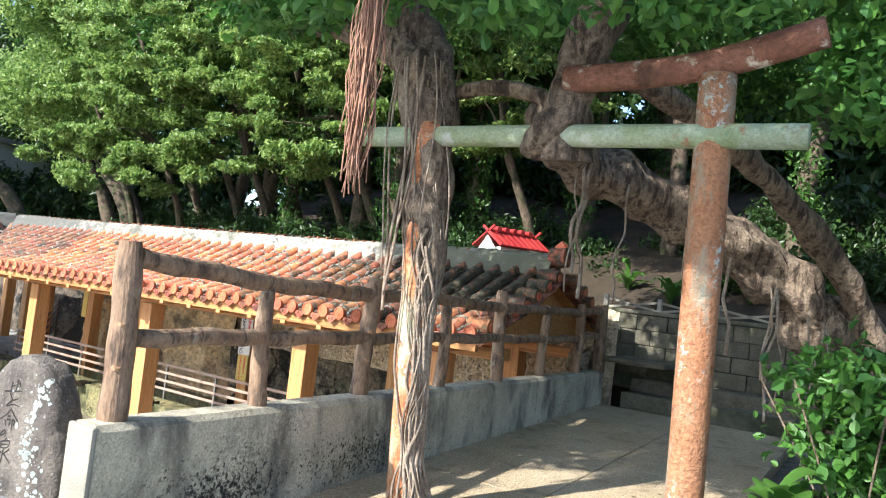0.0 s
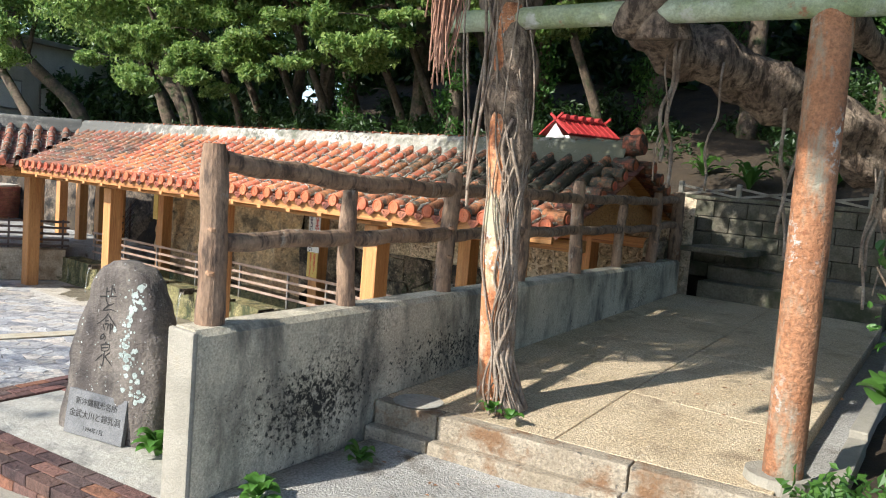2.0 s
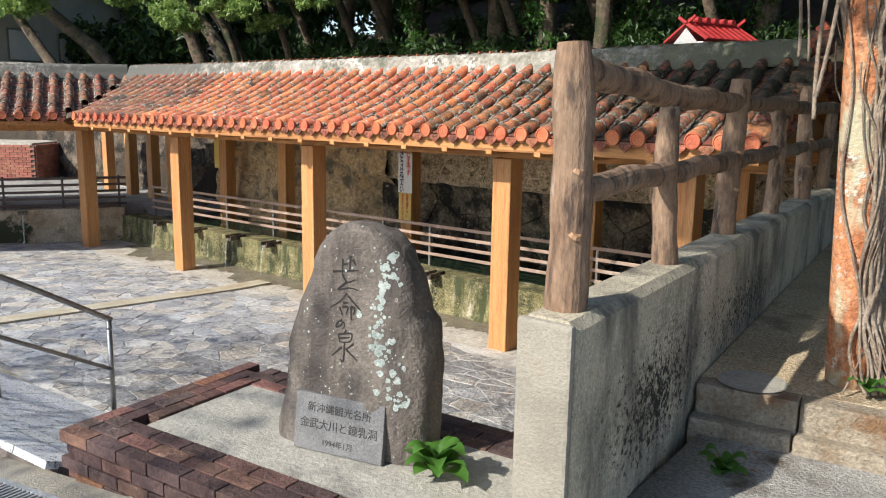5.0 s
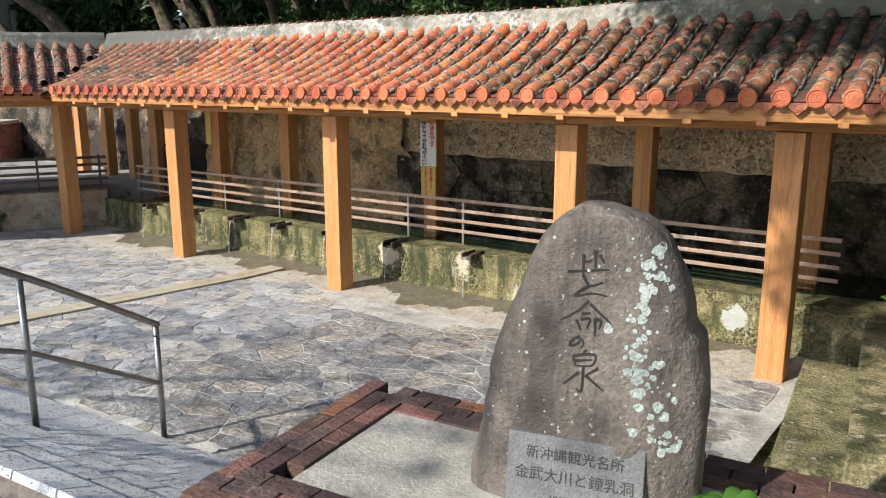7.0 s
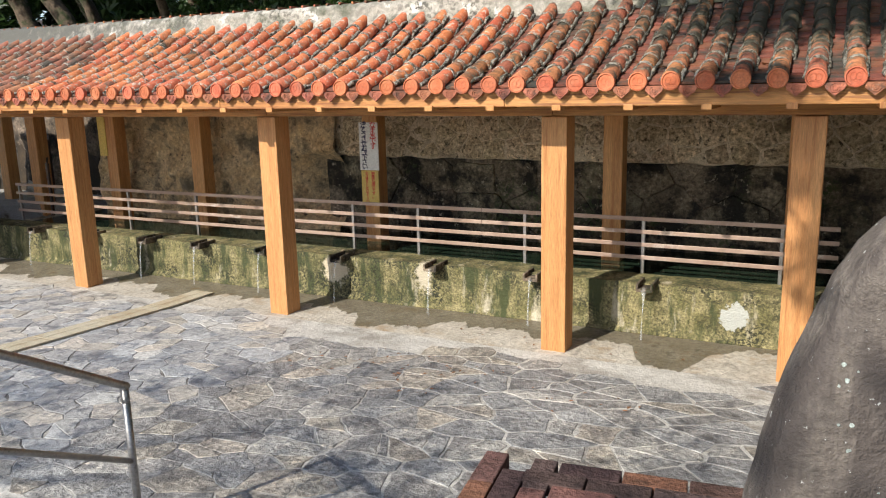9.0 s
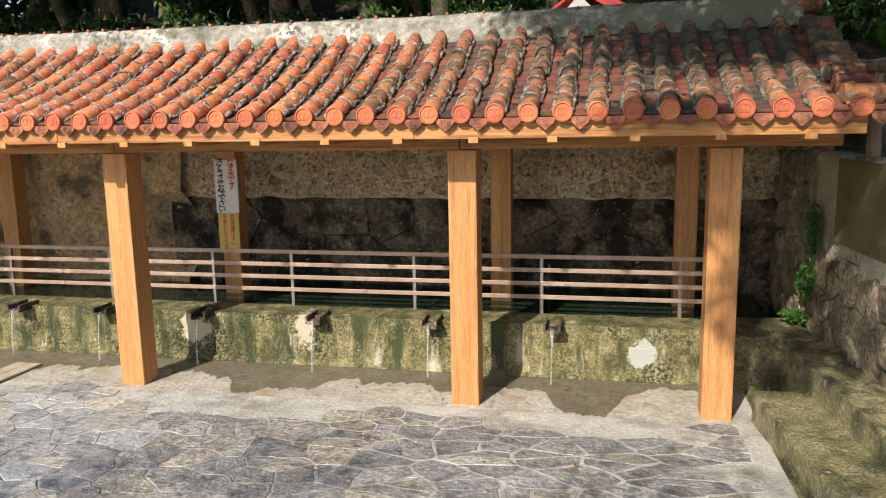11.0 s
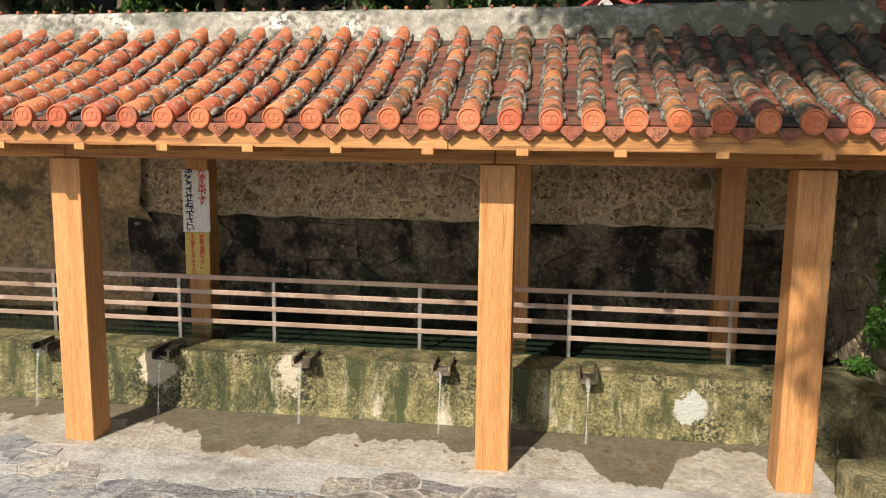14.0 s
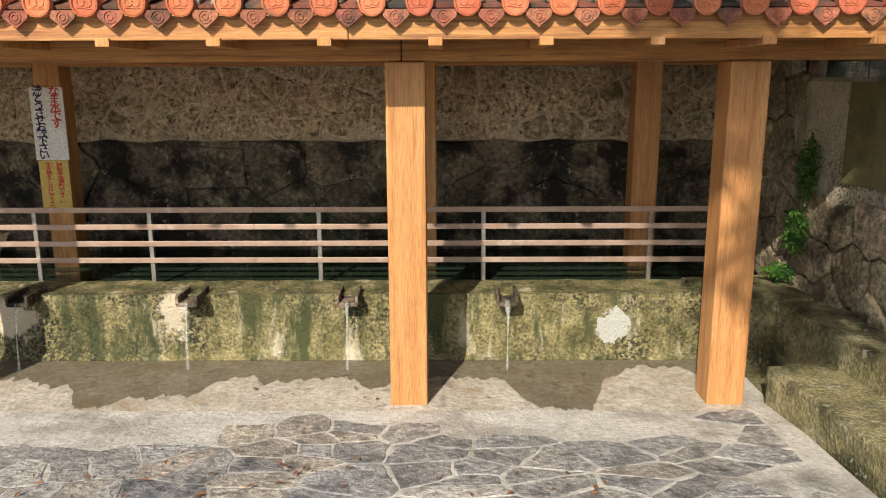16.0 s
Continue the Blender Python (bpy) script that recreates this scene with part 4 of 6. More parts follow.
part("water", box((-10.2, 9.05, -0.90), (12.0, 1.5, 0.03)), POOL, basin, "dark still water")
SPOUTS = [(-15.2, 1), (-14.05, 1), (-12.95, 1), (-12.0, 1), (-10.95, 1), (-9.82, 1), (-8.58, 1), (-7.41, 1), (-6.24, 1)]
for i, (x, on) in enumerate(SPOUTS):
    bm = bmesh.new()
    add_box(bm, (x, TROUGH_Y - 0.03, -0.875), (0.15, 0.30, 0.03), bevel=0.004)
    add_box(bm, (x - 0.07, TROUGH_Y - 0.03, -0.845), (0.022, 0.30, 0.07), bevel=0.004)
    add_box(bm, (x + 0.07, TROUGH_Y - 0.03, -0.845), (0.022, 0.30, 0.07), bevel=0.004)
    sp = part("spout", bm, STONE_DK, basin, "dark stone channel spout")
    bm = bmesh.new()
    for k in (1,):
        ox = x
        add_tube(bm, [(ox, 7.77, -0.86), (ox, 7.735, -0.885), (ox + 0.004, 7.715, -0.96), (ox + 0.01 * (k - 1), 7.695, -1.12), (ox + 0.012 * (k - 1), 7.68, -1.35)], [0.018, 0.015, 0.008, 0.006, 0.011], 7, 0.9)
    part("water_jet", bm, JET, basin, "thin falling stream of clear water", True)

# rail behind the basin edge
RAIL_Y = 8.36
rail = thing("basin_railing", (-10, RAIL_Y, TOP), "bronze flat-bar railing along the basin", "railing")
RP = [-16.2, -5.07, -6.39, -7.69, -9.03, -9.94, -11.2, -12.5, -13.8, -15.0]
for x in RP:
    part("rail_post", box((x, RAIL_Y, -0.56), (0.035, 0.035, 0.60), bevel=0.005), STEEL, rail, "steel upright")
for z in (-0.271, -0.406, -0.541, -0.676):
    for a, b in zip([-4.58, -8.2, -11.8], [-8.2, -11.8, -16.25]):
        part("rail_bar", box(((a + b) / 2, RAIL_Y - 0.025, z), (abs(b - a) - 0.003, 0.012, 0.042), bevel=0.003), BAR, rail)

# wing basin and rail
wb = thing("side_basin", (-18, 6.5, -1.36), "pale concrete side basin with mossy outlets", "basin")
part("front_wall", box((-2.1, 1.62, -1.02), (6.0, 0.25, 0.66), WM, 0.02), WINGWALL, wb, "tan concrete basin wall")
for x in (-2.6, -0.9, -4.6):
    part("outlet", box((x, 1.46, -0.735), (0.16, 0.22, 0.05), WM, 0.008), STONE_DK, wb, "dark stone outlet")
    part("water_jet", tube([WM @ Vector((x, 1.40, -0.74)), WM @ Vector((x, 1.36, -0.85)), WM @ Vector((x, 1.34, -1.34))], [0.02, 0.025, 0.02], 6, 0.5), JET, wb)
wr = thing("side_railing", (-18, 7, -0.7), "dark brown metal bar railing", "railing")
for k in range(7):
    part("rail_post", box((-5.3 + 1.02 * k, 1.75, -0.38), (0.04, 0.04, 0.62), WM, 0.004), BAR_DARK, wr)
for z in (-0.12, -0.25, -0.38, -0.51, -0.64):
    part("rail_bar", box((-2.2, 1.73, z), (6.3, 0.02, 0.05), WM, 0.004), BAR_DARK, wr)

climb = thing("ramp_railing", (-16.8, 9.2, -0.7), "dark brown metal bar railing rising beside a ramp", "railing")
for k in range(4):
    f = k / 3
    part("rail_post", box((-16.0 - 1.6 * f, 8.75 + 1.3 * f, -0.40 + 0.45 * f), (0.04, 0.04, 0.85), bevel=0.004), BAR_DARK, climb)
for z in (-0.08, -0.22, -0.36, -0.50, -0.64):
    part("rail_bar", tube([(-16.0, 8.73, z), (-17.6, 10.03, z + 0.45)], 0.018, 8), BAR_DARK, climb)
part("ramp_slab", box((0, 0, 0), (2.6, 1.2, 0.12), Matrix.Translation((-17.2, 9.9, -0.72)) @ Matrix.Rotation(radians(141), 4, "Z") @ Matrix.Rotation(radians(-12), 4, "Y")), CONC, climb)

# ---- back wall of the spring ----
wall_back = thing("wall_back", (-9, 9.7, -1.0), "rubble stone wall behind the spring, dark and damp below", "wall", kind="structure")
def rubble(x, z, base, amp):
    p = Vector((x, z, 0.3))
    return base - amp * (noise.fractal(p * 2.2, 1.0, 2.0, 5) + 0.35 * noise.noise(p * 17))
wv, wf = grid_surface(300, 60, lambda u, v: (-11.2 + 7.7 * u, rubble(-11.2 + 7.7 * u, -1.5 + 1.75 * v, 9.683, 0.02), -1.5 + 1.75 * v))
raw("wall_core", wv, wf, STONE_DK, wall_back, smooth=True)
wv, wf = grid_surface(300, 60, lambda u, v: (-11 + 7.2 * u, rubble(-11 + 7.2 * u, 0.16 + 1.35 * v, 9.566, 0.014) + (0.10 if v == 0 else 0), 0.16 + 0.04 * noise.noise(Vector((u * 22, 0, 0))) + (1.3 + 0.02) * v))
raw("upper_mortar", wv, wf, MORTAR, wall_back, "tan rubble mortar", True)
rng = random.Random(11)
for poly in cells(-11.0, -3.85, 0.17, 1.35, 0.26, 1.15, 0.4, 3):
    vs, fs = stone_geometry(ragged(shrink(poly, 0.012), 0.08, 0.014, rng), rng.uniform(0.012, 0.04), 0.03, lambda u, v, h: (u, 9.575 - h, v), rng, 0.012)
    raw("stone", vs, fs, STONE_LT, wall_back)
for poly in cells(-11.0, -3.7, -1.05, 0.16, 0.40, 1.5, 0.24, 4):
    vs, fs = stone_geometry(ragged(shrink(poly, 0.006), 0.08, 0.016, rng), rng.uniform(0.015, 0.06), 0.008, lambda u, v, h: (u, 9.70 - h, v), rng, rng.uniform(-0.008, 0.006))
    raw("stone", vs, fs, STONE_DK, wall_back)
def rock_fn(u, v):
    x, z = -15.6 + 4.7 * u, -1.3 + 2.7 * v
    p = Vector((x, z, 0))
    d = 0.16 * noise.fractal(p * 1.3, 1.0, 2.0, 4) + 0.05 * noise.noise(p * 5)
    hole = 0.32 * max(0, 1 - ((x + 11.15) / 0.55) ** 2) * max(0, 1 - ((z + 0.3) / 0.55) ** 2)
    return (x, 9.45 + d + hole * 1.6, z)
rv, rf = grid_surface(130, 60, rock_fn)
raw("rock_face", rv, rf, ROCK, wall_back, "ochre natural rock face with a dark hollow", True)

# Dark stone colour here stands in for the shade behind the wing.
rv, rf = grid_surface(110, 50, lambda u, v: (-25 + 9.5 * u, 10.02 + 0.14 * noise.fractal(Vector((u * 11, v * 4, 7)), 1.0, 2.0, 4), -1.3 + 2.75 * v))
raw("rock_face", rv, rf, STONE_DK, wall_back, "rock face beyond the side pavilion, shade painted as dark stone", True)
for x in (-19.5, -18.5, -17.6):
    part("back_post", box((x, 9.2, 0.05), (0.2, 0.2, 1.75), bevel=0.012), WOOD, wing)

# right side: stepped stone ledges and rubble under the parapet
ledges = thing("stone_ledges", (-4.2, 7, -1.36), "mossy concrete stepping ledges beside the basin", "steps", kind="structure")
SK = Matrix.Translation((-4.6, 7.1, 0)) @ Matrix.Rotation(0.10, 4, "Z")
def ledge(x, y, z, sx, sy, name="ledge"):
    bm = box((x, y, (z - 1.6) / 2), (sx, sy, z + 1.6), SK, 0.02)
    return part(name, bm, MOSSY_DK, ledges)
ledge(0.22, -1.0, -1.10, 0.44, 2.0)
ledge(0.72, -0.75, -0.885, 0.60, 2.9)
ledge(0.35, 1.05, -0.86, 0.75, 0.7)
part("channel_bed", box((-0.05, -0.6, -1.395), (0.7, 4.0, 0.05), SK), MOSSY_DK, ledges, "narrow wet drain channel")
for poly in cells(3.0, 9.6, -1.0, -0.10, 0.27, 1.4, 0.36, 9) + cells(8.4, 9.6, -0.10, 1.0, 0.25, 1.3, 0.36, 10):
    vs, fs = stone_geometry(ragged(shrink(poly, 0.006), 0.1, 0.014, rng), rng.uniform(0.02, 0.06), 0.025, lambda u, v, h: (wall_x(u) - 0.20 - h, u, v), rng, 0.01)
    raw("stone", vs, fs, STONE_MID, wall_back)

part("wall_panel", box((wall_x(7.1) - 0.212, 7.1, 0.35), (0.02, 1.46, 0.70), Matrix.Translation((wall_x(7.1), 7.1, 0)) @ Matrix.Rotation(0.088, 4, "Z") @ Matrix.Translation((-wall_x(7.1), -7.1, 0)), 0.004), PANEL, parapet, "olive stained render panel")

# ---- log-pattern fence on the parapet ----
fence = thing("log_fence", (-3.4, 5.5, 0.73), "brown concrete fence cast like rough logs", "fence")
LOGS = [(2.17, 0.062, 0.84), (3.14, 0.047, 0.66), (4.17, 0.055, 0.81), (5.24, 0.047, 0.68), (6.3, 0.055, 0.84), (7.4, 0.047, 0.66), (8.45, 0.055, 0.80)]
rng = random.Random(3)
for i, (y, r, h) in enumerate(LOGS):
    x = wall_x(y) - 0.115
    n = 14
    pts = [(x + 0.012 * math.sin(2.1 * i + 3 * k / n), y + 0.012 * math.cos(1.7 * i + 3 * k / n), 0.725 + h * k / n) for k in range(n + 1)]
    rad = [r * (1.12 - 0.16 * k / n + 0.05 * math.sin(k * 1.3 + i)) for k in range(n + 1)]
    rad[-1] *= 0.86
    bm = tube(pts, rad, 20, 0.07)
    p = part("log_post", bm, LOG, fence, smooth=False)
    for q in range(2 if r > 0.05 else 0):
        z = 0.725 + h * (0.3 + 0.24 * q)
        part("knot", tube([(x + r * 0.8, y - r * 0.55, z), (x + r * 0.9, y - r * 0.58, z + 0.01)], [0.024, 0.016], 8, 0.3), LOG_CUT, p)
def log_rail(y0, y1, z0, z1, r):
    a, b = Vector((wall_x(y0) - 0.115, y0, z0)), Vector((wall_x(y1) - 0.115, y1, z1))
    n = 12
    pts = [a.lerp(b, k / n) + Vector((0.004 * math.sin(k), 0, 0.006 * math.sin(k * 0.9 + y0))) for k in range(n + 1)]
    return part("log_rail", tube(pts, [r * (1 + 0.06 * math.sin(k * 1.7 + y1)) for k in range(n + 1)], 16, 0.03), LOG, fence)
RZ = [(1.49, 1.43), (1.43, 1.41), (1.41, 1.42), (1.42, 1.40), (1.40, 1.42), (1.42, 1.42)]
for (a, b), (z0, z1) in zip(zip(LOGS, LOGS[1:]), RZ):
    log_rail(a[0] + (0.04 if a is LOGS[0] else 0), b[0], z0, z1, 0.050 if a[0] < 4 else 0.045)
    log_rail(a[0], b[0], 1.11, 1.12, 0.046 if a[0] < 4 else 0.042)
log_rail(8.45, 9.35, 1.44, 1.46, 0.045)
log_rail(8.45, 9.3, 1.14, 1.16, 0.042)
part("log_post", tube([(wall_x(9.25) - 0.1, 9.25, 0.7), (wall_x(9.25) - 0.11, 9.25, 1.55)], [0.085, 0.07], 14, 0.15), LOG, fence)

# ---- shrine gate ----
gate = thing("torii_gate", (-1.95, 3.85, 0.18), "rusted steel pipe shrine gate overgrown by a fig tree", "gate")
def leg(x0, y0, x1, y1, z0, z1):
    pts = [(x0 + (x1 - x0) * k / 16, y0 + (y1 - y0) * k / 16, z0 + (z1 - z0) * k / 16) for k in range(17)]
    return tube(pts, 0.092, 22)
part("leg", leg(-2.73, 3.78, -2.83, 3.77, 0.15, 2.5), RUST, gate, smooth=True)
part("leg", leg(-1.135, 3.95, -1.145, 3.86, 0.10, 2.72), RUST_PALE, gate, "rusty pipe leg dappled with grey lichen", True)
part("footing", tube([(-1.16, 3.95, 0.05), (-1.16, 3.95, 0.215)], [0.17, 0.15], 16), CONC_PALE, gate, "pale concrete footing")
part("tie_beam", tube([(-3.33, 3.75, 2.43), (-2, 3.8, 2.42), (-0.70, 3.85, 2.40)], 0.062, 18), RUST_PAINT, gate, "green mossy painted tie pipe", True)
part("lintel", tube(smooth_path([(-1.95, 3.80, 2.735), (-1.5, 3.83, 2.745), (-1.1, 3.85, 2.79), (-0.66, 3.86, 2.90)]), 0.076, 20), RUST_DARK, gate, "dark rusted curved lintel pipe", True)

# ---- planter and memorial stone ----
PM = Matrix.Translation((-5.75, 2.77, -0.155)) @ Matrix.Rotation(radians(6.6), 4, "Z")
planter = thing("brick_planter", (-4.6, 2.2, -0.4), "brown brick edged bed filled with cement", "planter")
part("core", box((1.24, -0.60, -0.60), (2.40, 1.13, 1.05), PM), BRICK_JOINT, planter)
part("cement_fill", box((1.345, -0.585, -0.058), (2.16, 0.73, 0.09), PM, 0.008), FILL, planter, "flat grey cement fill")
bl = shared("brick", box((0, 0, 0), (0.207, 0.083, 0.058), bevel=0.005), BRICK)
bs = shared("brick_end", box((0, 0, 0), (0.10, 0.083, 0.058), bevel=0.005), BRICK)
rng = random.Random(8)
def brick(me, x, y, z, rz=0):
    o = link_mesh("brick", me, planter)
    o.matrix_basis = PM @ Matrix.Translation((x, y, z + rng.uniform(-0.002, 0.002))) @ Matrix.Rotation(rz + rng.uniform(-0.01, 0.01), 4, "Z")
def course(n, x, y, z, step=0.214):
    for k in range(n):
        brick(bl, x + step * k, y, z)
for j in range(3):
    course(11, 0.105 + (0.107 if j % 2 else 0.0), -1.165 + 0.089 * j, -0.029)
    course(10, 0.38 - (0.107 if j % 2 else 0.0), -0.045 - 0.082 * j, -0.031)
    for k in range(4 if j else 5):
        brick(bl, 0.045 + 0.089 * j, -0.105 - 0.214 * k - (0.107 if j == 1 else 0.0), -0.029, math.pi / 2)
brick(bs, 0.05, -1.076, -0.029)
for r in range(1, 6):
    course(11, 0.105 + (0.107 if r % 2 else 0.0), -1.165, -0.029 - 0.066 * r)
for r in range(1, 12):
    for k in range(5):
        brick(bl, 0.045, -0.11 - 0.214 * k - (0.107 if r % 2 else 0.0), -0.029 - 0.066 * r, math.pi / 2)
    course(11, 0.10 + (0.107 if r % 2 else 0.0), -0.045, -0.029 - 0.066 * r)

stele = thing("memorial_stone", (-4.55, 2.42, -0.16), "dark upright memorial stone with carved characters and pale lichen", "stone")
ST = Matrix.Translation((-4.48, 2.43, -0.17)) @ Matrix.Rotation(radians(14), 4, "Z")
def stele_half(z):
    """Left and right edge of the stone at height 0..1."""
    pts = [(0.0, -0.405, 0.405), (0.08, -0.41, 0.41), (0.27, -0.365, 0.405), (0.48, -0.315, 0.385), (0.60, -0.285, 0.372), (0.64, -0.275, 0.345), (0.70, -0.255, 0.335), (0.815, -0.21, 0.295), (0.90, -0.155, 0.245), (0.96, -0.10, 0.18), (1.0, -0.04, 0.06)]
    for a, b in zip(pts, pts[1:]):
        if z <= b[0]:
            f = (z - a[0]) / (b[0] - a[0])
            return a[1] + f * (b[1] - a[1]), a[2] + f * (b[2] - a[2])
    return pts[-1][1:]
def stele_pt(u, v):
    a = 2 * math.pi * u
    l, r = stele_half(v)
    c, w = (l + r) / 2, (r - l) / 2
    q = 0.55
    cx = math.copysign(abs(math.cos(a)) ** q, math.cos(a))
    sy = math.copysign(abs(math.sin(a)) ** q, math.sin(a))
    th = 0.15 * (1 - 0.35 * v ** 3) * (1 if v < 0.97 else 0.6)
    p = Vector((c + w * cx, th * sy, 1.03 * v))
    p += Vector((1, 1, 0.3)) * (0.022 * noise.noise(p * 3.2) + 0.008 * noise.noise(p * 11))
    return ST @ p
sv, sf = grid_surface(72, 60, stele_pt)
sf.append(tuple(range(60 * 73, 61 * 73 - 1)))
raw("stone_body", sv, sf, STELE, stele, smooth=True)


# ---- writing and lichen on the memorial stone ----
from mathutils.bvhtree import BVHTree
stone_tree = BVHTree.FromPolygons([Vector(v) for v in sv], sf)
FRONT = (ST.to_3x3() @ Vector((0, 1, 0))).normalized()


def onto_stone(p, lift):
    """Moves a point along the stone's depth onto its face."""
    hit = stone_tree.ray_cast(p - FRONT * 1.0, FRONT)
    return hit[0] - FRONT * lift if hit[0] else None


# strokes of the four brushed characters, in centimetres across and up the face
GLYPHS = [
    [[(-0.5, 71.5), (-0.4, 65)], [(-0.4, 69), (2.2, 69.6)], [(3.2, 73), (3.4, 67)], [(4.4, 71.6), (6.2, 69)], [(-5.4, 65.5), (7.6, 67.2)], [(-0.4, 65), (1.8, 61.5), (6.0, 63)], [(1.8, 61.5), (-3.2, 57.5), (3, 59), (7.5, 58.5)]],
    [[(1.8, 56.5), (-2, 52.5), (-7.4, 49)], [(2.2, 55.5), (9.2, 50)], [(-0.4, 52), (2.6, 52.6)], [(-2, 49.8), (-0.5, 46.4)], [(-0.6, 50), (2.4, 50.6), (1.4, 47.2)], [(4, 51), (4.2, 45)], [(4, 51), (6, 50.4), (5.4, 47.6)]],
    [[(-0.6, 44.4), (-3.4, 42.4), (-3.7, 40.8), (-1.4, 41.8), (0, 43.6), (0.6, 41.8), (-0.4, 40.4)]],
    [[(1.8, 40.2), (0.4, 38.6)], [(-2.6, 37.6), (-1.6, 34.4)], [(-2.6, 37.6), (4.4, 39), (3.8, 35.4), (-1.6, 34.4)], [(-1.8, 36), (3.8, 37.2)], [(1, 34.6), (0.8, 26.5), (-1, 27)], [(-0.4, 32.4), (-5.4, 27.8)], [(6, 34.8), (1.8, 31.6)], [(1.8, 31.8), (7.8, 27.4)]],
]
for glyph in GLYPHS:
    bm = bmesh.new()
    for stroke in glyph:
        path = smooth_path([(x / 100, -0.3, z / 100 + 0.17) for x, z in stroke], 5)
        sides = []
        for i, p in enumerate(path):
            d = (path[min(i + 1, len(path) - 1)] - path[max(i - 1, 0)]).normalized()
            across = Vector((-d.z, 0, d.x)) * (0.0055 - 0.0035 * i / len(path))
            q = [onto_stone(ST @ (p + across * k), 0.002) for k in (-1, 1)]
            if all(q):
                sides.append([bm.verts.new(c) for c in q])
        for a, b in zip(sides, sides[1:]):
            bm.faces.new((a[0], a[1], b[1], b[0]))
    part("carved_character", bm, INK, stele)
rng = random.Random(21)
for i in range(170):
    zz = rng.uniform(0.26, 0.98)
    xx = 0.225 + rng.gauss(0, 0.035) + 0.05 * math.sin(zz * 7.0)
    rad = rng.choice((0.004, 0.006, 0.009, 0.012, 0.018))
    if i > 120:
        xx, rad = rng.uniform(-0.25, 0.3), rng.choice((0.003, 0.004, 0.006))
    ring = []
    for k in range(9):
        a = 2 * math.pi * k / 9
        r = rad * rng.uniform(0.65, 1.15)
        ring.append(onto_stone(ST @ Vector((xx + r * math.cos(a), -0.3, zz + r * math.sin(a))), 0.002))
    if all(ring):
        raw("lichen_spot", ring, [tuple(range(9))], LICHEN, stele, "pale blue-green lichen")
plaque = thing("stone_plaque", (-4.43, 2.2, -0.16), "grey granite plaque with engraved lettering leaning on the memorial stone", "plaque")
PL = Matrix.Translation((-4.44, 2.262, -0.035)) @ Matrix.Rotation(radians(14.6), 4, "Z") @ Matrix.Rotation(radians(-8), 4, "X")
part("slab", box((0, 0.012, 0), (0.455, 0.03, 0.26), PL, 0.004), PLAQUE, plaque)
for body, s, z in (("新沖縄観光名所", 0.047, 0.062), ("金武大川と鐘乳洞", 0.050, -0.012), ("1994年1月", 0.036, -0.085)):
    text_mesh(body, s, PL @ pose(0, -0.0045, z - 0.01, 90, 0, 0), INK_PALE, "engraved_line", plaque, 0.0005)

# ---- sign on the back post ----
sign = thing("spring_sign", (-10.03, 8.95, -0.36), "white and yellow notice boards fixed to a timber post", "sign")
part("white_board", box((-10.04, 8.95, 0.365), (0.28, 0.012, 0.61), bevel=0.002), SIGN_WHITE, sign, "white board with red and navy writing")
part("yellow_board", box((-10.04, 8.95, -0.155), (0.255, 0.012, 0.42), bevel=0.002), SIGN_YELLOW, sign, "yellow board with red writing")
def column(body, x, ztop, step, size, material):
    for i, ch in enumerate(body):
        text_mesh(ch, size, pose(x, 8.9425, ztop - step * (i + 0.8), 90, 0, 0), material, "character", sign, 0.0005, bold=0.02)
column("なま水です", -9.972, 0.655, 0.066, 0.098, SIGN_RED)
column("沸とうさせお飲下さい", -10.108, 0.655, 0.0595, 0.094, SIGN_NAVY)
column("神聖な場所です。", -9.99, 0.03, 0.043, 0.056, SIGN_RED)
column("生き物をとらないで下さい", -10.085, 0.03, 0.0335, 0.048, SIGN_RED)
part("yellow_board", box((-14.9, 8.95, 0.45), (0.16, 0.012, 0.6), bevel=0.002), SIGN_YELLOW, sign, "plain yellow board")

# ---- handrail by the ramp ----
hr = thing("ramp_handrail", (-7.8, 2.5, -0.9), "brushed steel tube handrail beside the ramp", "handrail")
HP = [(-7.865, 3.0, -1.17, -0.33), (-7.735, 2.10, -0.725, 0.20), (-7.53, 1.25, -0.42, 0.52)]
for x, y, z0, z1 in HP:
    part("handrail_post", tube([(x, y, z0), (x, y, z1 - 0.02)], 0.02, 12), STEEL, hr, smooth=True)
    part("base_plate", box((x, y, z0 + 0.01), (0.10, 0.10, 0.012), bevel=0.002), STEEL, hr)
part("top_rail", tube(smooth_path([(-7.865, 3.0, -0.42), (-7.87, 2.995, -0.335), (-7.86, 2.94, -0.295), (-7.735, 2.10, 0.205), (-7.53, 1.25, 0.62), (-7.45, 0.8, 0.66)], 5), 0.021, 12), STEEL, hr, smooth=True)
part("mid_rail", tube([(-7.865, 3.0, -0.75), (-7.735, 2.10, -0.24), (-7.53, 1.25, 0.1)], 0.016, 10), STEEL, hr, smooth=True)

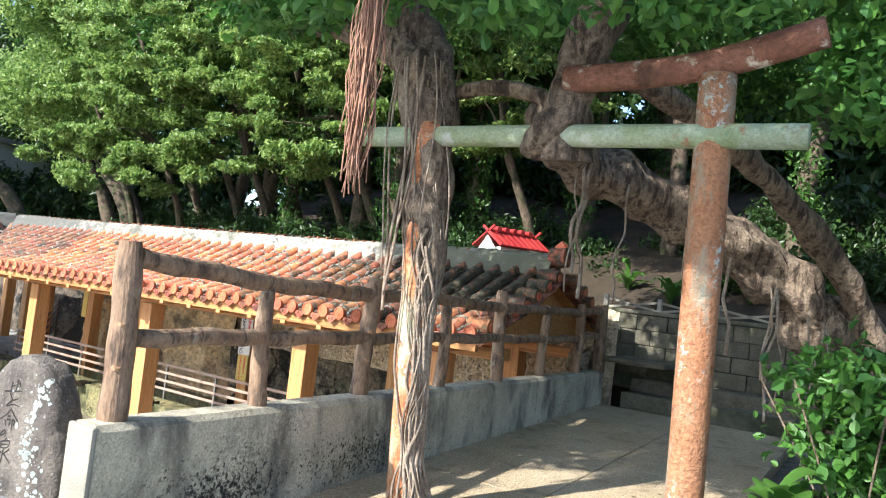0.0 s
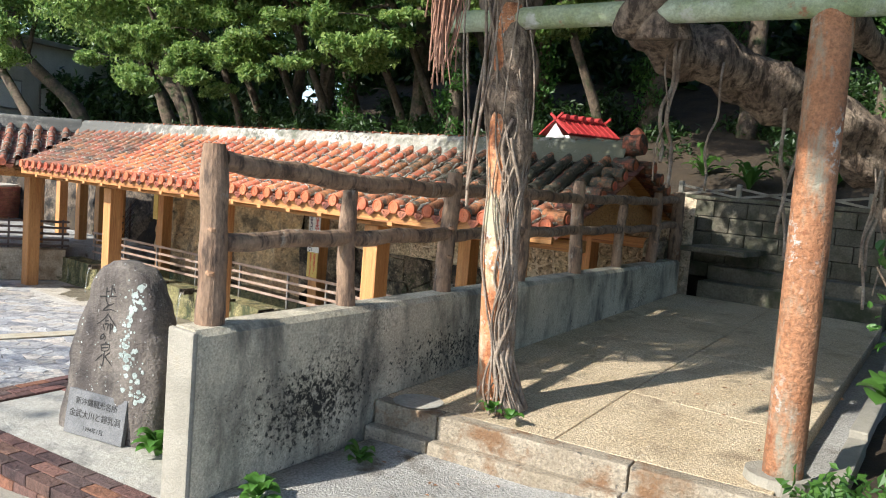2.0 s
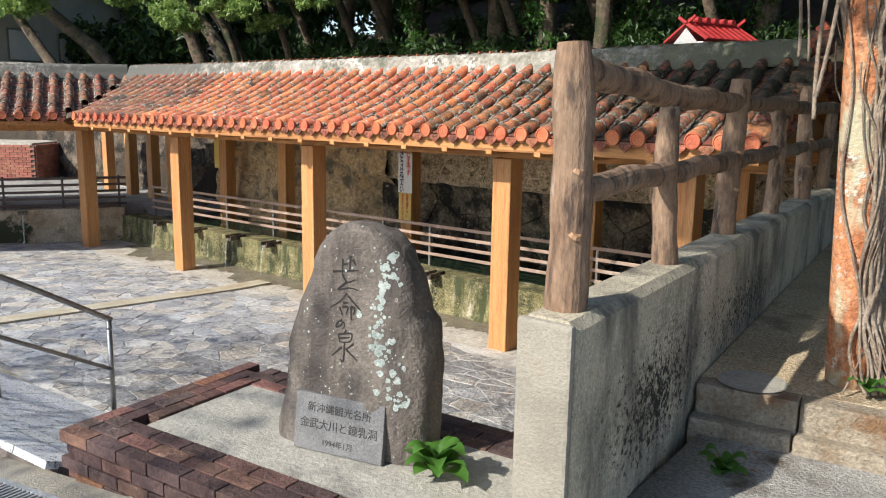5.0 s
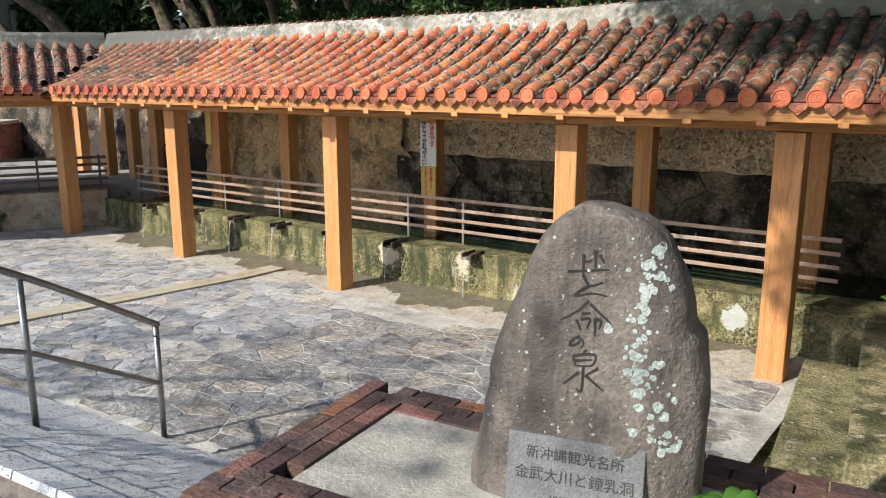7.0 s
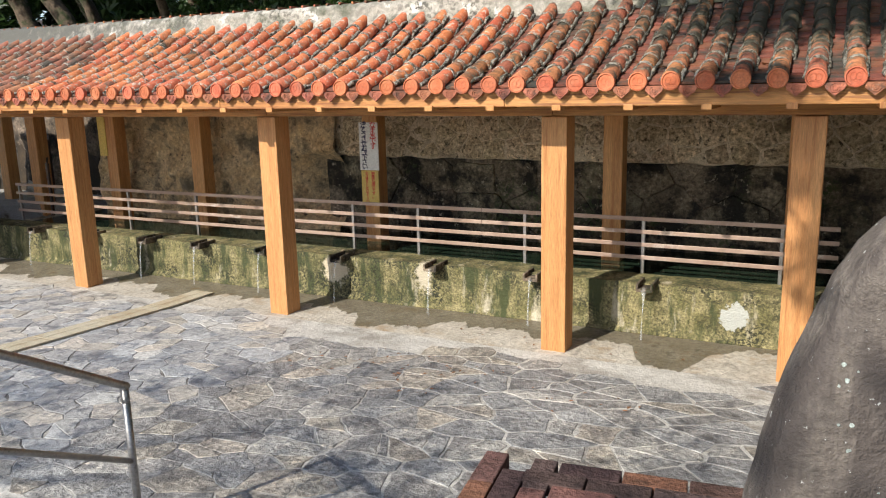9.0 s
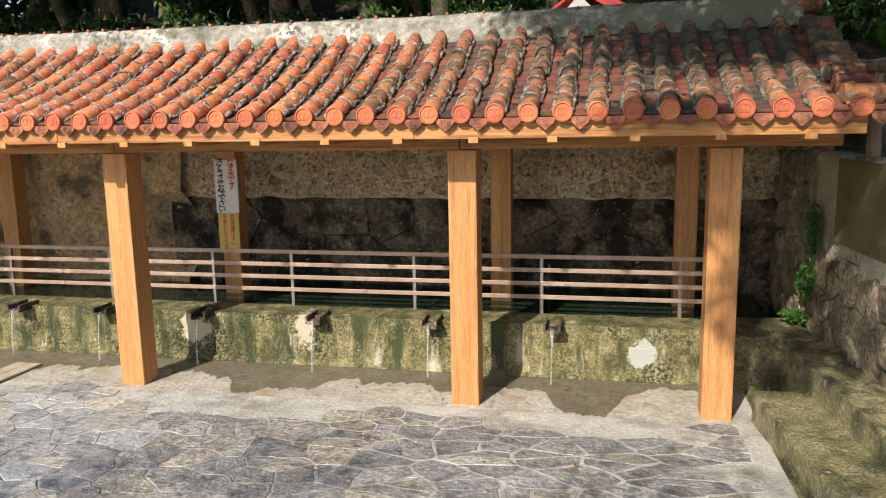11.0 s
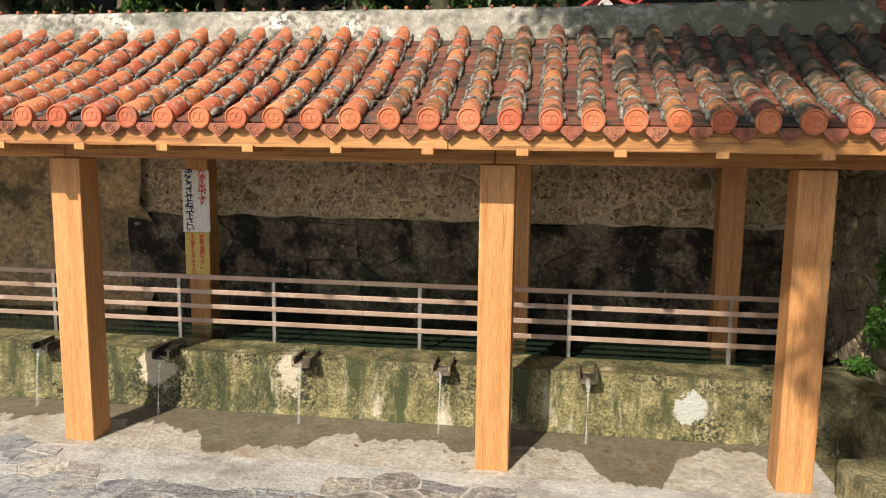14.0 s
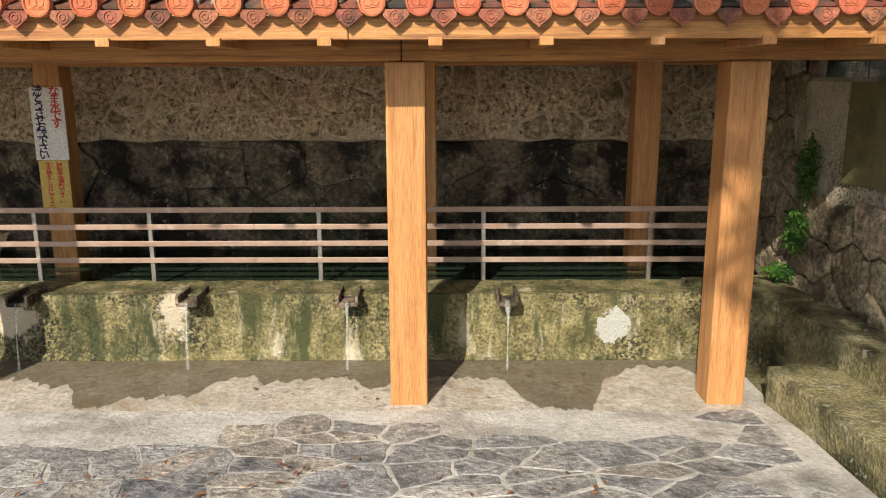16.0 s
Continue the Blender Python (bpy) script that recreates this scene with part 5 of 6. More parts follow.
# ---- channel cover, wet film, drain ----
cover = thing("channel_cover", (-11.6, 5.2, -1.3), "pale yellow drain channel cover across the paving", "drain cover")
for k in range(6):
    y0, y1 = 2.95 + 0.75 * k, 2.95 + 0.75 * (k + 1) - 0.006
    for dx in (-0.075, 0.075):
        a, b = court_z(y0), court_z(y1)
        m = Matrix.Translation((-11.6 + dx, (y0 + y1) / 2, (a + b) / 2 + 0.018)) @ Matrix.Rotation(math.atan2(b - a, y1 - y0), 4, "X")
        part("cover_board", box((0, 0, 0), (0.142, y1 - y0, 0.02), m, 0.003), STRIP, cover)
wv_, wf_ = [], []
def film_edge(x):
    e = 7.50 + 0.20 * noise.noise(Vector((x * 0.9, 0, 4))) + 0.16 * noise.noise(Vector((x * 2.6, 0, 9))) + 0.10 * noise.noise(Vector((x * 6.3, 0, 5))) + 0.10 * noise.noise(Vector((x * 11, 0, 2))) + 0.05 * noise.noise(Vector((x * 31, 0, 2)))
    for c, w, d in ((-5.92, 0.32, 0.58), (-8.75, 0.5, 0.40), (-11.9, 0.5, 0.3), (-14.5, 0.8, 0.25), (-5.15, 0.3, -0.26)):
        e -= d * math.exp(-((x - c) / w) ** 6)
    return e
NX = 900
for i in range(NX + 1):
    x = -16 + 11.2 * i / NX
    wv_ += [(x, film_edge(x), -1.3505), (x, 7.94, -1.3505)]
wf_ = [(2 * i, 2 * i + 2, 2 * i + 3, 2 * i + 1) for i in range(NX)]
solo(raw("wet_film", wv_, wf_, WET), "thin brown water film on the concrete by the basin", "water", kind="structure")
drain = thing("drain_grate", (-5.2, 1.3, -0.4), "galvanised steel drain grate in the street", "grate")
GM = PM @ Matrix.Translation((0.45, -1.56, -0.203)) @ Matrix.Rotation(-0.09, 4, "Y")
part("grate_frame", box((0, 0.19, 0), (1.9, 0.03, 0.02), GM, 0.003), GRATE, drain)
part("grate_frame", box((0, -0.19, 0), (1.9, 0.03, 0.02), GM, 0.003), GRATE, drain)
# Thin black sheet in place of a real pit, for shade between bars.
part("drain_pit", box((0, 0, -0.012), (1.86, 0.36, 0.012), GM), BLACK, drain, "black sheet painting the shade below the bars")
gb = shared("grate_bar", box((0, 0, 0), (0.014, 0.36, 0.016)), GRATE)
for k in range(56):
    o = link_mesh("grate_bar", gb, drain)
    o.matrix_basis = GM @ Matrix.Translation((-0.92 + 0.0333 * k, 0, 0.002))
part("drain_rim", box((0.2, 0.29, -0.008), (2.4, 0.16, 0.02), GM, 0.004), CONC_PALE, drain, "pale concrete rim")
part("drain_rim", box((0.2, -0.29, -0.008), (2.4, 0.16, 0.02), GM, 0.004), CONC_PALE, drain, "pale concrete rim")

# ---- fig tree on the gate ----
rng = random.Random(4)
fig = thing("fig_tree", (-2.7, 3.8, 0.2), "strangler fig with bare aerial roots wrapped round the gate", "tree")
def limb(name, pts, r0, r1, wob=0.25, mat_=BARK, n=14, lab=""):
    path = smooth_path(pts, 7)
    m = len(path) - 1
    return part(name, tube(path, [r0 + (r1 - r0) * i / m for i in range(m + 1)], n, wob), mat_, fig, lab, True)
limb("trunk", [(-2.77, 3.80, 1.45), (-2.79, 3.80, 1.8), (-2.82, 3.81, 2.2), (-2.90, 3.86, 2.6), (-3.1, 3.95, 3.0), (-3.6, 4.1, 3.6), (-3.9, 4.4, 4.6)], 0.095, 0.24, 0.45, n=24)
limb("trunk", [(-2.0, 3.90, 2.30), (-1.99, 3.88, 2.5), (-1.95, 3.92, 2.8), (-1.84, 3.95, 3.25), (-1.8, 4.1, 4.0), (-1.9, 4.3, 5.0)], 0.15, 0.13, 0.5, n=22)
limb("limb", [(-2.05, 3.95, 2.55), (-2.25, 4.4, 2.6), (-2.45, 5.0, 2.55), (-2.0, 6.0, 2.32), (-1.5, 6.6, 2.0), (-1.05, 7.0, 1.55), (-0.7, 7.2, 0.95), (-0.45, 7.3, 0.2)], 0.13, 0.28, 0.55, n=28)
limb("limb", [(-1.9, 4.1, 2.9), (-1.5, 5.0, 2.75), (-1.2, 6.0, 2.4), (-0.8, 6.8, 1.8), (-0.5, 7.2, 0.8)], 0.06, 0.13, 0.5)
limb("limb", [(-3.0, 3.95, 2.7), (-2.6, 4.0, 2.78), (-2.2, 3.98, 2.7), (-2.0, 3.9, 2.5)], 0.045, 0.05)
limb("limb", [(-3.3, 4.0, 3.05), (-4.1, 4.3, 3.42), (-4.9, 4.5, 3.62), (-5.9, 4.6, 3.95), (-7.0, 4.8, 4.5)], 0.12, 0.06)
limb("limb", [(-1.6, 4.0, 3.3), (-0.9, 4.2, 3.5), (0.0, 4.5, 3.6), (1.0, 5.0, 4.0)], 0.08, 0.05)
limb("knot", [(-2.13, 3.80, 2.33), (-2.05, 3.74, 2.40), (-2.0, 3.74, 2.47), (-1.93, 3.80, 2.52)], 0.07, 0.09, 0.6)
for k in range(44):
    a0 = rng.gauss(0.0, 0.85)
    turn = rng.uniform(-1.0, 1.0) if k % 3 else rng.choice((-1, 1)) * rng.uniform(1.2, 3.4)
    top = rng.uniform(1.5, 2.6)
    pts = []
    for i in range(15):
        f = i / 14
        z = 0.19 + (top - 0.19) * f
        a = a0 + turn * f * 0.6 + 0.4 * math.sin((4 + k % 5) * f + k) + 0.22 * math.sin((13 + k % 7) * f + 2 * k)
        r = 0.098 + 0.018 * rng.random() + (0.10 * (1 - f * 8) if f < 0.125 else 0) + max(0, f - 0.7) * 0.12
        ox = -2.73 - 0.04 * z - 0.06 * max(0, z - 1.8) ** 1.4
        pts.append((ox + r * math.cos(a), 3.775 + 0.05 * max(0, z - 1.6) + r * math.sin(a), z))
    path = smooth_path(pts, 3)
    r0 = rng.choice((0.004, 0.006, 0.008, 0.012)) if k % 3 else rng.uniform(0.003, 0.006)
    part("aerial_root", tube(path, [r0 * (1.25 - 0.4 * i / len(path)) for i in range(len(path))], 6, 0.2), ROOT, fig, smooth=True)
for k in range(9):
    x = -2.95 + rng.uniform(-0.22, 0.22)
    y = 3.72 + rng.uniform(-0.1, 0.1)
    bot = rng.uniform(1.3, 2.0)
    pts = [(x + 0.05 * math.sin(k + 4 * i / 10) + (0.1 if k % 2 else -0.02) * (1 - i / 10), y, bot + (2.9 - bot) * i / 10) for i in range(11)]
    part("aerial_root", tube(smooth_path(pts, 3), rng.uniform(0.005, 0.010), 6), ROOT, fig, smooth=True)
tassel = thing("hanging_root_tassel", (-2.3, 2.6, 1.9), "reddish tassel of fine hanging aerial roots", "roots")
for k in range(90):
    a, r = rng.uniform(0, 6.28), 0.05 * math.sqrt(rng.random())
    bot = rng.uniform(1.86, 2.25)
    pts = [(-2.34 + 0.04 * i / 9 * 0 + r * math.cos(a) * (1 + 0.9 * math.sin(i * 1.7 + k)) - 0.02 * (i / 9), 2.6 + r * math.sin(a) * (1 + 0.8 * math.cos(1.5 * i + k)), 3.9 + (bot - 3.9) * i / 9) for i in range(10)]
    part("root_strand", tube(smooth_path(pts, 2), rng.uniform(0.002, 0.0045), 5), ROOT_RED, tassel, smooth=True)

CROWN = [(-4.4, 5.4, 4.8, 1.0, 0.9, 0.5), (-3.4, 5.2, 4.5, 1.0, 0.9, 0.4), (-3.8, 4.5, 4.5, 0.9, 0.8, 0.4), (-6.2, 4.1, 4.35, 1.2, 0.8, 0.5), (-5.2, 3.6, 4.6, 1.0, 0.8, 0.45), (-7.4, 4.4, 4.9, 0.9, 0.7, 0.4), (-3.4, 4.1, 3.75, 0.9, 0.7, 0.45), (-2.4, 3.5, 3.45, 0.7, 0.6, 0.35), (-1.5, 3.4, 3.55, 0.6, 0.6, 0.4), (-0.5, 4.4, 3.5, 0.9, 0.8, 0.5), (0.8, 4.8, 3.5, 1.1, 0.9, 0.7), (-5.0, 4.8, 4.2, 1.3, 0.9, 0.55),
         (-6.4, 4.6, 4.7, 1.3, 1.0, 0.6), (-2.5, 6.2, 4.3, 1.8, 1.3, 0.9), (-0.2, 6.6, 3.9, 1.5, 1.3, 1.0), (1.3, 6.5, 3.0, 1.3, 1.2, 1.2), (-4.4, 6.6, 4.7, 1.5, 1.3, 0.7), (0.6, 8.6, 3.6, 1.6, 1.2, 1.3), (-1.8, 8.3, 4.3, 1.7, 1.2, 0.9), (-3.8, 2.6, 4.5, 1.4, 1.2, 0.5), (-3.2, 7.6, 5.2, 1.7, 1.2, 0.6), (-0.8, 7.8, 5.2, 1.7, 1.2, 0.7), (-5.6, 8.4, 5.6, 1.3, 1.0, 0.5), (-2.0, 6.6, 6.0, 2.2, 1.2, 0.5)]
leaf_cloud("crown", CROWN, 78000, 0.10, LEAF, fig, "glossy dark green leaves", 31, aspect=0.55)
leaf_cloud("low_sprays", [(-2.7, 3.0, 3.05, 0.8, 0.35, 0.16), (-1.9, 3.1, 2.92, 0.45, 0.3, 0.2), (-3.7, 3.5, 3.3, 0.9, 0.4, 0.2), (-1.2, 3.6, 3.0, 0.5, 0.3, 0.2), (-4.6, 4.0, 3.5, 0.8, 0.5, 0.25), (-0.4, 4.6, 2.9, 0.6, 0.5, 0.5), (0.1, 5.6, 2.4, 0.5, 0.6, 0.8)], 5200, 0.095, LEAF_NEAR, fig, "near leaves brightened as if sun came through", 35, aspect=0.6, near=True)
# Blobs added above the view, placed up-sun to shade terrace, fence and ledges.
OVER = [(-6.7, -0.2, 4.8, 0.8, 0.9, 0.4), (-5.9, 0.6, 4.9, 0.7, 0.7, 0.4), (-7.2, 0.6, 5.3, 0.6, 0.7, 0.4), (-4.6, 0.4, 4.7, 1.0, 1.1, 0.5), (-3.6, 1.6, 4.7, 0.9, 1.0, 0.5), (-4.8, 2.3, 4.9, 0.9, 0.9, 0.4), (-3.5, 3.2, 4.6, 0.8, 0.8, 0.4), (-3.0, 1.2, 4.4, 1.5, 1.0, 0.6), (-0.8, 1.4, 4.2, 1.6, 1.0, 0.6), (-4.6, 0.9, 5.6, 1.5, 1.2, 0.6), (1.0, 0.8, 4.6, 1.5, 1.2, 0.8), (-2.0, -0.6, 5.6, 2.2, 1.2, 0.7), (0.6, -0.8, 5.8, 2.0, 1.2, 0.8), (-5.3, -1.3, 4.8, 0.6, 0.8, 0.35), (-5.2, 0.1, 4.6, 0.6, 0.8, 0.35), (-5.0, 1.2, 4.6, 0.6, 0.8, 0.35), (-4.2, 2.4, 4.6, 0.8, 0.8, 0.35)]
leaf_cloud("overhanging_crown", OVER, 28000, 0.13, LEAF, fig, "leaves added out of view over the street to shade the terrace", 33, aspect=0.55)

for k in range(16):
    f = rng.random()
    b = Vector((-2.45, 5.0, 2.5)).lerp(Vector((-0.8, 7.0, 1.3)), f)
    pts = [b + Vector((0.03 * math.sin(k + 0.8 * i), -0.27 + 0.04 * math.cos(2 * i + k), 0.15 - (0.10 + 0.02 * (k % 3)) * i)) for i in range(8)]
    part("aerial_root", tube(smooth_path(pts, 3), rng.uniform(0.005, 0.014), 6, 0.2), ROOT, fig, smooth=True)

# Tree added behind the camera, never in view, only to shade the near court.
shade = thing("tree", (-14.2, -6.2, -0.46), "unseen tree added so that its thin crown dapples the court", "tree")
part("trunk", tube(smooth_path([(-14.2, -6.2, -0.5), (-14.1, -6.1, 1.4), (-13.8, -5.7, 3.2), (-13.2, -5.2, 4.6)], 6), [0.24 - 0.007 * i for i in range(19)], 14, 0.3), BARK, shade, smooth=True)
for dx, dy in ((1.6, 0.6), (6.2, 0.5), (3.4, 1.9), (5.6, 2.2), (4.4, -0.9)):
    part("limb", tube(smooth_path([(-13.4, -5.4, 4.2), (-13.4 + dx * 0.5, -5.4 + dy * 0.5, 4.7), (-13.4 + dx, -5.2 + dy, 4.9)], 5), [0.035 - 0.0025 * i for i in range(11)], 8, 0.2), BARK, shade, smooth=True)
leaf_cloud("crown", [(-13.0 + 1.15 * (k % 6), -6.6 + 1.15 * (k // 6), 4.7 + 0.5 * math.sin(2.3 * k), 0.95, 0.85, 0.4) for k in range(24)], 4600, 0.10, LEAF, shade, seed=36, aspect=0.55)

# ---- forest ----
def forest_tree(pts, r0, r1, blobs, n, size, material, seed, label, vine=False):
    t = thing("tree", pts[0], label, "tree", "forest trees behind the spring")
    path = smooth_path(pts, 5)
    m = len(path) - 1
    part("trunk", tube(path, [r0 + (r1 - r0) * i / m for i in range(m + 1)], 10, 0.25), BARK_FAR, t, smooth=True)
    for k in range(3):
        b = blobs[k % len(blobs)]
        st = path[int(m * (0.6 + 0.12 * k))]
        e = Vector(b[:3])
        part("limb", tube(smooth_path([st, st.lerp(e, 0.5) + Vector((0.1, -0.1, 0.25)), e], 4), [r1 * 0.7, r1 * 0.6, r1 * 0.55, r1 * 0.5, r1 * 0.4, r1 * 0.3, r1 * 0.3, r1 * 0.25, r1 * 0.2], 7), BARK_FAR, t, smooth=True)
    leaf_cloud("crown", blobs, n, size, material, t, seed=seed)
    return t


rng = random.Random(77)
FT = [(-8.95, 11.0, 0.16), (-8.0, 11.1, 0.15), (-7.75, 12.0, 0.13), (-10.6, 12.0, 0.2), (-12.3, 11.6, 0.15), (-13.8, 12.4, 0.2), (-6.2, 13.2, 0.2), (-4.4, 13.0, 0.18), (-2.4, 12.6, 0.2), (-0.4, 12.2, 0.18), (-11.4, 14.2, 0.22), (-15.6, 13.0, 0.17), (-9.4, 14.5, 0.2), (1.6, 11.6, 0.2), (-5.3, 15.0, 0.22)]
for i, (x, y, r) in enumerate(FT):
    z = ground_z(x, y) - 0.1
    ln = rng.uniform(-0.5, 0.5) * (0.25 if i < 3 else 0.6)
    top = (x + ln * 1.6, y - 0.3, z + 5.2)
    blobs = [(top[0] + rng.uniform(-1.6, 1.6), y + rng.uniform(-1.6, 0.6), z + rng.uniform(3.6, 6.2), rng.uniform(1.1, 1.8), rng.uniform(0.9, 1.4), rng.uniform(0.7, 1.2)) for _ in range(6)]
    tree = forest_tree([(x, y, z), (x + ln * 0.4, y + 0.1, z + 1.4), (x + ln, y, z + 3.0), top], r, r * 0.55, blobs, 10000, 0.18, LEAF if i % 3 else LEAF_SHADED, 100 + i, "slender forest tree with dark green crown")
    if i % 2 == 0:
        ivy = [(x + ln * 0.28 * q * 0.45 + rng.uniform(-0.2, 0.2), y - 0.1, z + 0.3 + 0.45 * q, rng.uniform(0.2, 0.42), 0.28, 0.34) for q in range(9)]
        leaf_cloud("climbing_ivy", ivy, 1500, 0.10, LEAF, tree, "green ivy on the trunk", 300 + i)
LEAN = [((-20.9, 13.8), (-23.2, 13.4), 0.24), ((-27.3, 13.9), (-31.2, 13.0), 0.3), ((-18.6, 12.6), (-19.8, 11.8), 0.18), ((-24.0, 15.0), (-25.0, 14.0), 0.25)]
for i, ((x, y), (tx, ty), r) in enumerate(LEAN):
    z = ground_z(x, y) - 0.1
    blobs = [(tx + rng.uniform(-2.6, 2.6), ty + rng.uniform(-2.2, 1.0), z + rng.uniform(3.0, 6.8), rng.uniform(1.3, 2.2), rng.uniform(1.1, 1.7), rng.uniform(0.8, 1.3)) for _ in range(8)]
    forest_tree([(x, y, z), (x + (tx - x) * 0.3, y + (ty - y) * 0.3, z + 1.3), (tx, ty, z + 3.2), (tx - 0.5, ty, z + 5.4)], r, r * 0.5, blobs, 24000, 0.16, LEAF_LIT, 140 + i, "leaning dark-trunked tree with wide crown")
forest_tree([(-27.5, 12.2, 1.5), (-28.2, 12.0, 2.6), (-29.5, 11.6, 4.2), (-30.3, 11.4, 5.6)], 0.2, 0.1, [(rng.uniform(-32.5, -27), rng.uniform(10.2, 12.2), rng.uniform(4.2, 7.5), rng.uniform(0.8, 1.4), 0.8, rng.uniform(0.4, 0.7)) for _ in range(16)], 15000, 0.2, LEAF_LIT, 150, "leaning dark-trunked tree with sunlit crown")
# branches reaching over the roof, sunlight put into their leaf colour
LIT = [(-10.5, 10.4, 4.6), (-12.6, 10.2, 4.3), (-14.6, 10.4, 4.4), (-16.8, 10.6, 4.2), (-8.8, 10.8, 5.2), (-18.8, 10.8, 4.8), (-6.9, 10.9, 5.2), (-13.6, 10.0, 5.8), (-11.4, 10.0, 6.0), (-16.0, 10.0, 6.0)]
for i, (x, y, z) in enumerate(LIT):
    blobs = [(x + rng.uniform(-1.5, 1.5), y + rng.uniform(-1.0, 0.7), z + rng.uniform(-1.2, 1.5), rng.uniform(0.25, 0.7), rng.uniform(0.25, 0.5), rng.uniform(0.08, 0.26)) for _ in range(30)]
    forest_tree([(x + 0.4, 12.2, ground_z(x, 12.2) - 0.1), (x + 0.3, 12.0, 2.8), (x, 11.4, 4.2), (x, y, z + 0.5)], 0.11, 0.05, blobs, 17000, 0.115, LEAF_LIT, 160 + i, "tree with sunlight in its pale leaf colour, arching over the tiled roof")
under = [(x + rng.uniform(-0.5, 0.5), rng.uniform(11.0, 13.5), 0, rng.uniform(0.5, 0.9), rng.uniform(0.4, 0.7), rng.uniform(0.3, 0.6)) for x in [-20 + 0.5 * k for k in range(50)]]
under = [(x, y + (1.2 if x > -6 else 0), ground_z(x, y) + 0.35, a, b, c) for x, y, _, a, b, c in under]
under += [(x, y, ground_z(x, y) + 0.3, 0.7, 0.6, 0.5) for x in (-3, -2, -1, 0, 1, 2, 3, 4) for y in (11.6, 12.8, 14.2)]
solo(leaf_cloud("undergrowth", under, 56000, 0.12, LEAF_SHADED, seed=51), "tangled green undergrowth on the forest slope", "undergrowth", kind="stuff")
far = [(x, rng.uniform(15.5, 18), rng.uniform(2.2, 5.5), 1.6, 0.8, 1.3) for x in [-34 + 0.8 * k for k in range(52)]]
far += [(x, rng.uniform(17, 24), rng.uniform(3.5, 11), rng.uniform(2.0, 3.2), 1.5, rng.uniform(1.5, 2.4)) for x in [-60 + 1.15 * k for k in range(66)]]
far += [(x, rng.uniform(17, 20), rng.uniform(4.5, 9), 1.6, 1.0, 1.2) for x in [-16 + 0.8 * k for k in range(28)]]
far += [(x, rng.uniform(20, 27), rng.uniform(9, 14), 3.0, 1.8, 2.4) for x in [-60 + 3 * k for k in range(26)]]
far += [(x, rng.uniform(18, 20), rng.uniform(3.5, 9), 1.7, 0.8, 1.6) for x in [-38 + 0.75 * k for k in range(56)]]
solo(leaf_cloud("far_woods", far, 225000, 0.36, LEAF_SHADED, seed=52), "dense woodland on the hillside, forest shade put into the leaf colour", "woods", kind="stuff")
farl = [(rng.uniform(-52, -34), y, rng.uniform(2, 8), 2.4, 2.0, 2.0) for y in [-14 + 1.4 * k for k in range(24)]]
solo(leaf_cloud("far_woods", farl, 30000, 0.3, LEAF, seed=53), "green trees beyond the side pavilion", "woods", kind="stuff")


# ---- small plants ----
def rosette(name, at, n, length, width, label, category, seed, material=LEAF_FRESH, rise=0.9, group=""):
    rg = random.Random(seed)
    t = thing(name, at, label, category, group)
    for k in range(n):
        a = 2.4 * k + rg.uniform(-0.3, 0.3)
        L, W, up = length * rg.uniform(0.7, 1.15), width * rg.uniform(0.8, 1.15), rise * rg.uniform(0.5, 1.2)
        d, s = Vector((math.cos(a), math.sin(a), 0)), Vector((-math.sin(a), math.cos(a), 0))
        bm = bmesh.new()
        rows = []
        for i in range(7):
            f = i / 6
            c = Vector(at) + Vector((0, 0, 0.35 * L * (k / n))) + d * L * f * (1 - 0.15 * f) * (1 - 0.4 * k / n) + Vector((0, 0, L * (up * f - up * 0.75 * f * f) + 0.005))
            w = W * (0.12 + 0.88 * math.sin(math.pi * min(1, f * 0.93 + 0.07)) ** 0.8) * (1 if i < 6 else 0.05)
            rows.append([bm.verts.new(c + s * w * e + Vector((0, 0, abs(e) * w * 0.35))) for e in (-0.5, 0, 0.5)])
        for p, q in zip(rows, rows[1:]):
            for j in (0, 1):
                bm.faces.new((p[j], p[j + 1], q[j + 1], q[j]))
        part("leaf", bm, material, t, smooth=True)
    return t


rosette("weed", (-3.97, 2.38, -0.165), 18, 0.22, 0.085, "leafy green weed beside the memorial stone", "plant", 1, rise=1.3)
rosette("weed", (-2.98, 2.28, -0.065), 18, 0.15, 0.06, "leafy green weed at the parapet foot", "plant", 2, rise=1.2)
rosette("weed", (-2.98, 2.95, -0.05), 13, 0.13, 0.06, "leafy green weed in cracked paving", "plant", 3, rise=1.2)
rosette("weed", (-2.62, 3.62, 0.19), 8, 0.12, 0.06, "small green weed at the gate foot", "plant", 4, rise=1.2)
rosette("weed", (-2.48, 3.60, 0.19), 7, 0.10, 0.05, "small green weed at the gate foot", "plant", 5, rise=1.0)
for i, (x, y, s) in enumerate([(-3.6, 10.9, 0.5), (-2.6, 11.2, 0.42), (-3.1, 11.6, 0.4), (-4.4, 11.3, 0.42), (-1.6, 11.4, 0.42)]):
    rosette("nest_fern", (x, y, ground_z(x, y)), 16, s, 0.10, "bird's-nest fern with long strap leaves", "fern", 20 + i, LEAF, 1.7, "ferns on the bank")
bush = thing("shrub", (-0.45, 4.35, 0.3), "leafy shrub with large glossy leaves beside the terrace", "shrub")
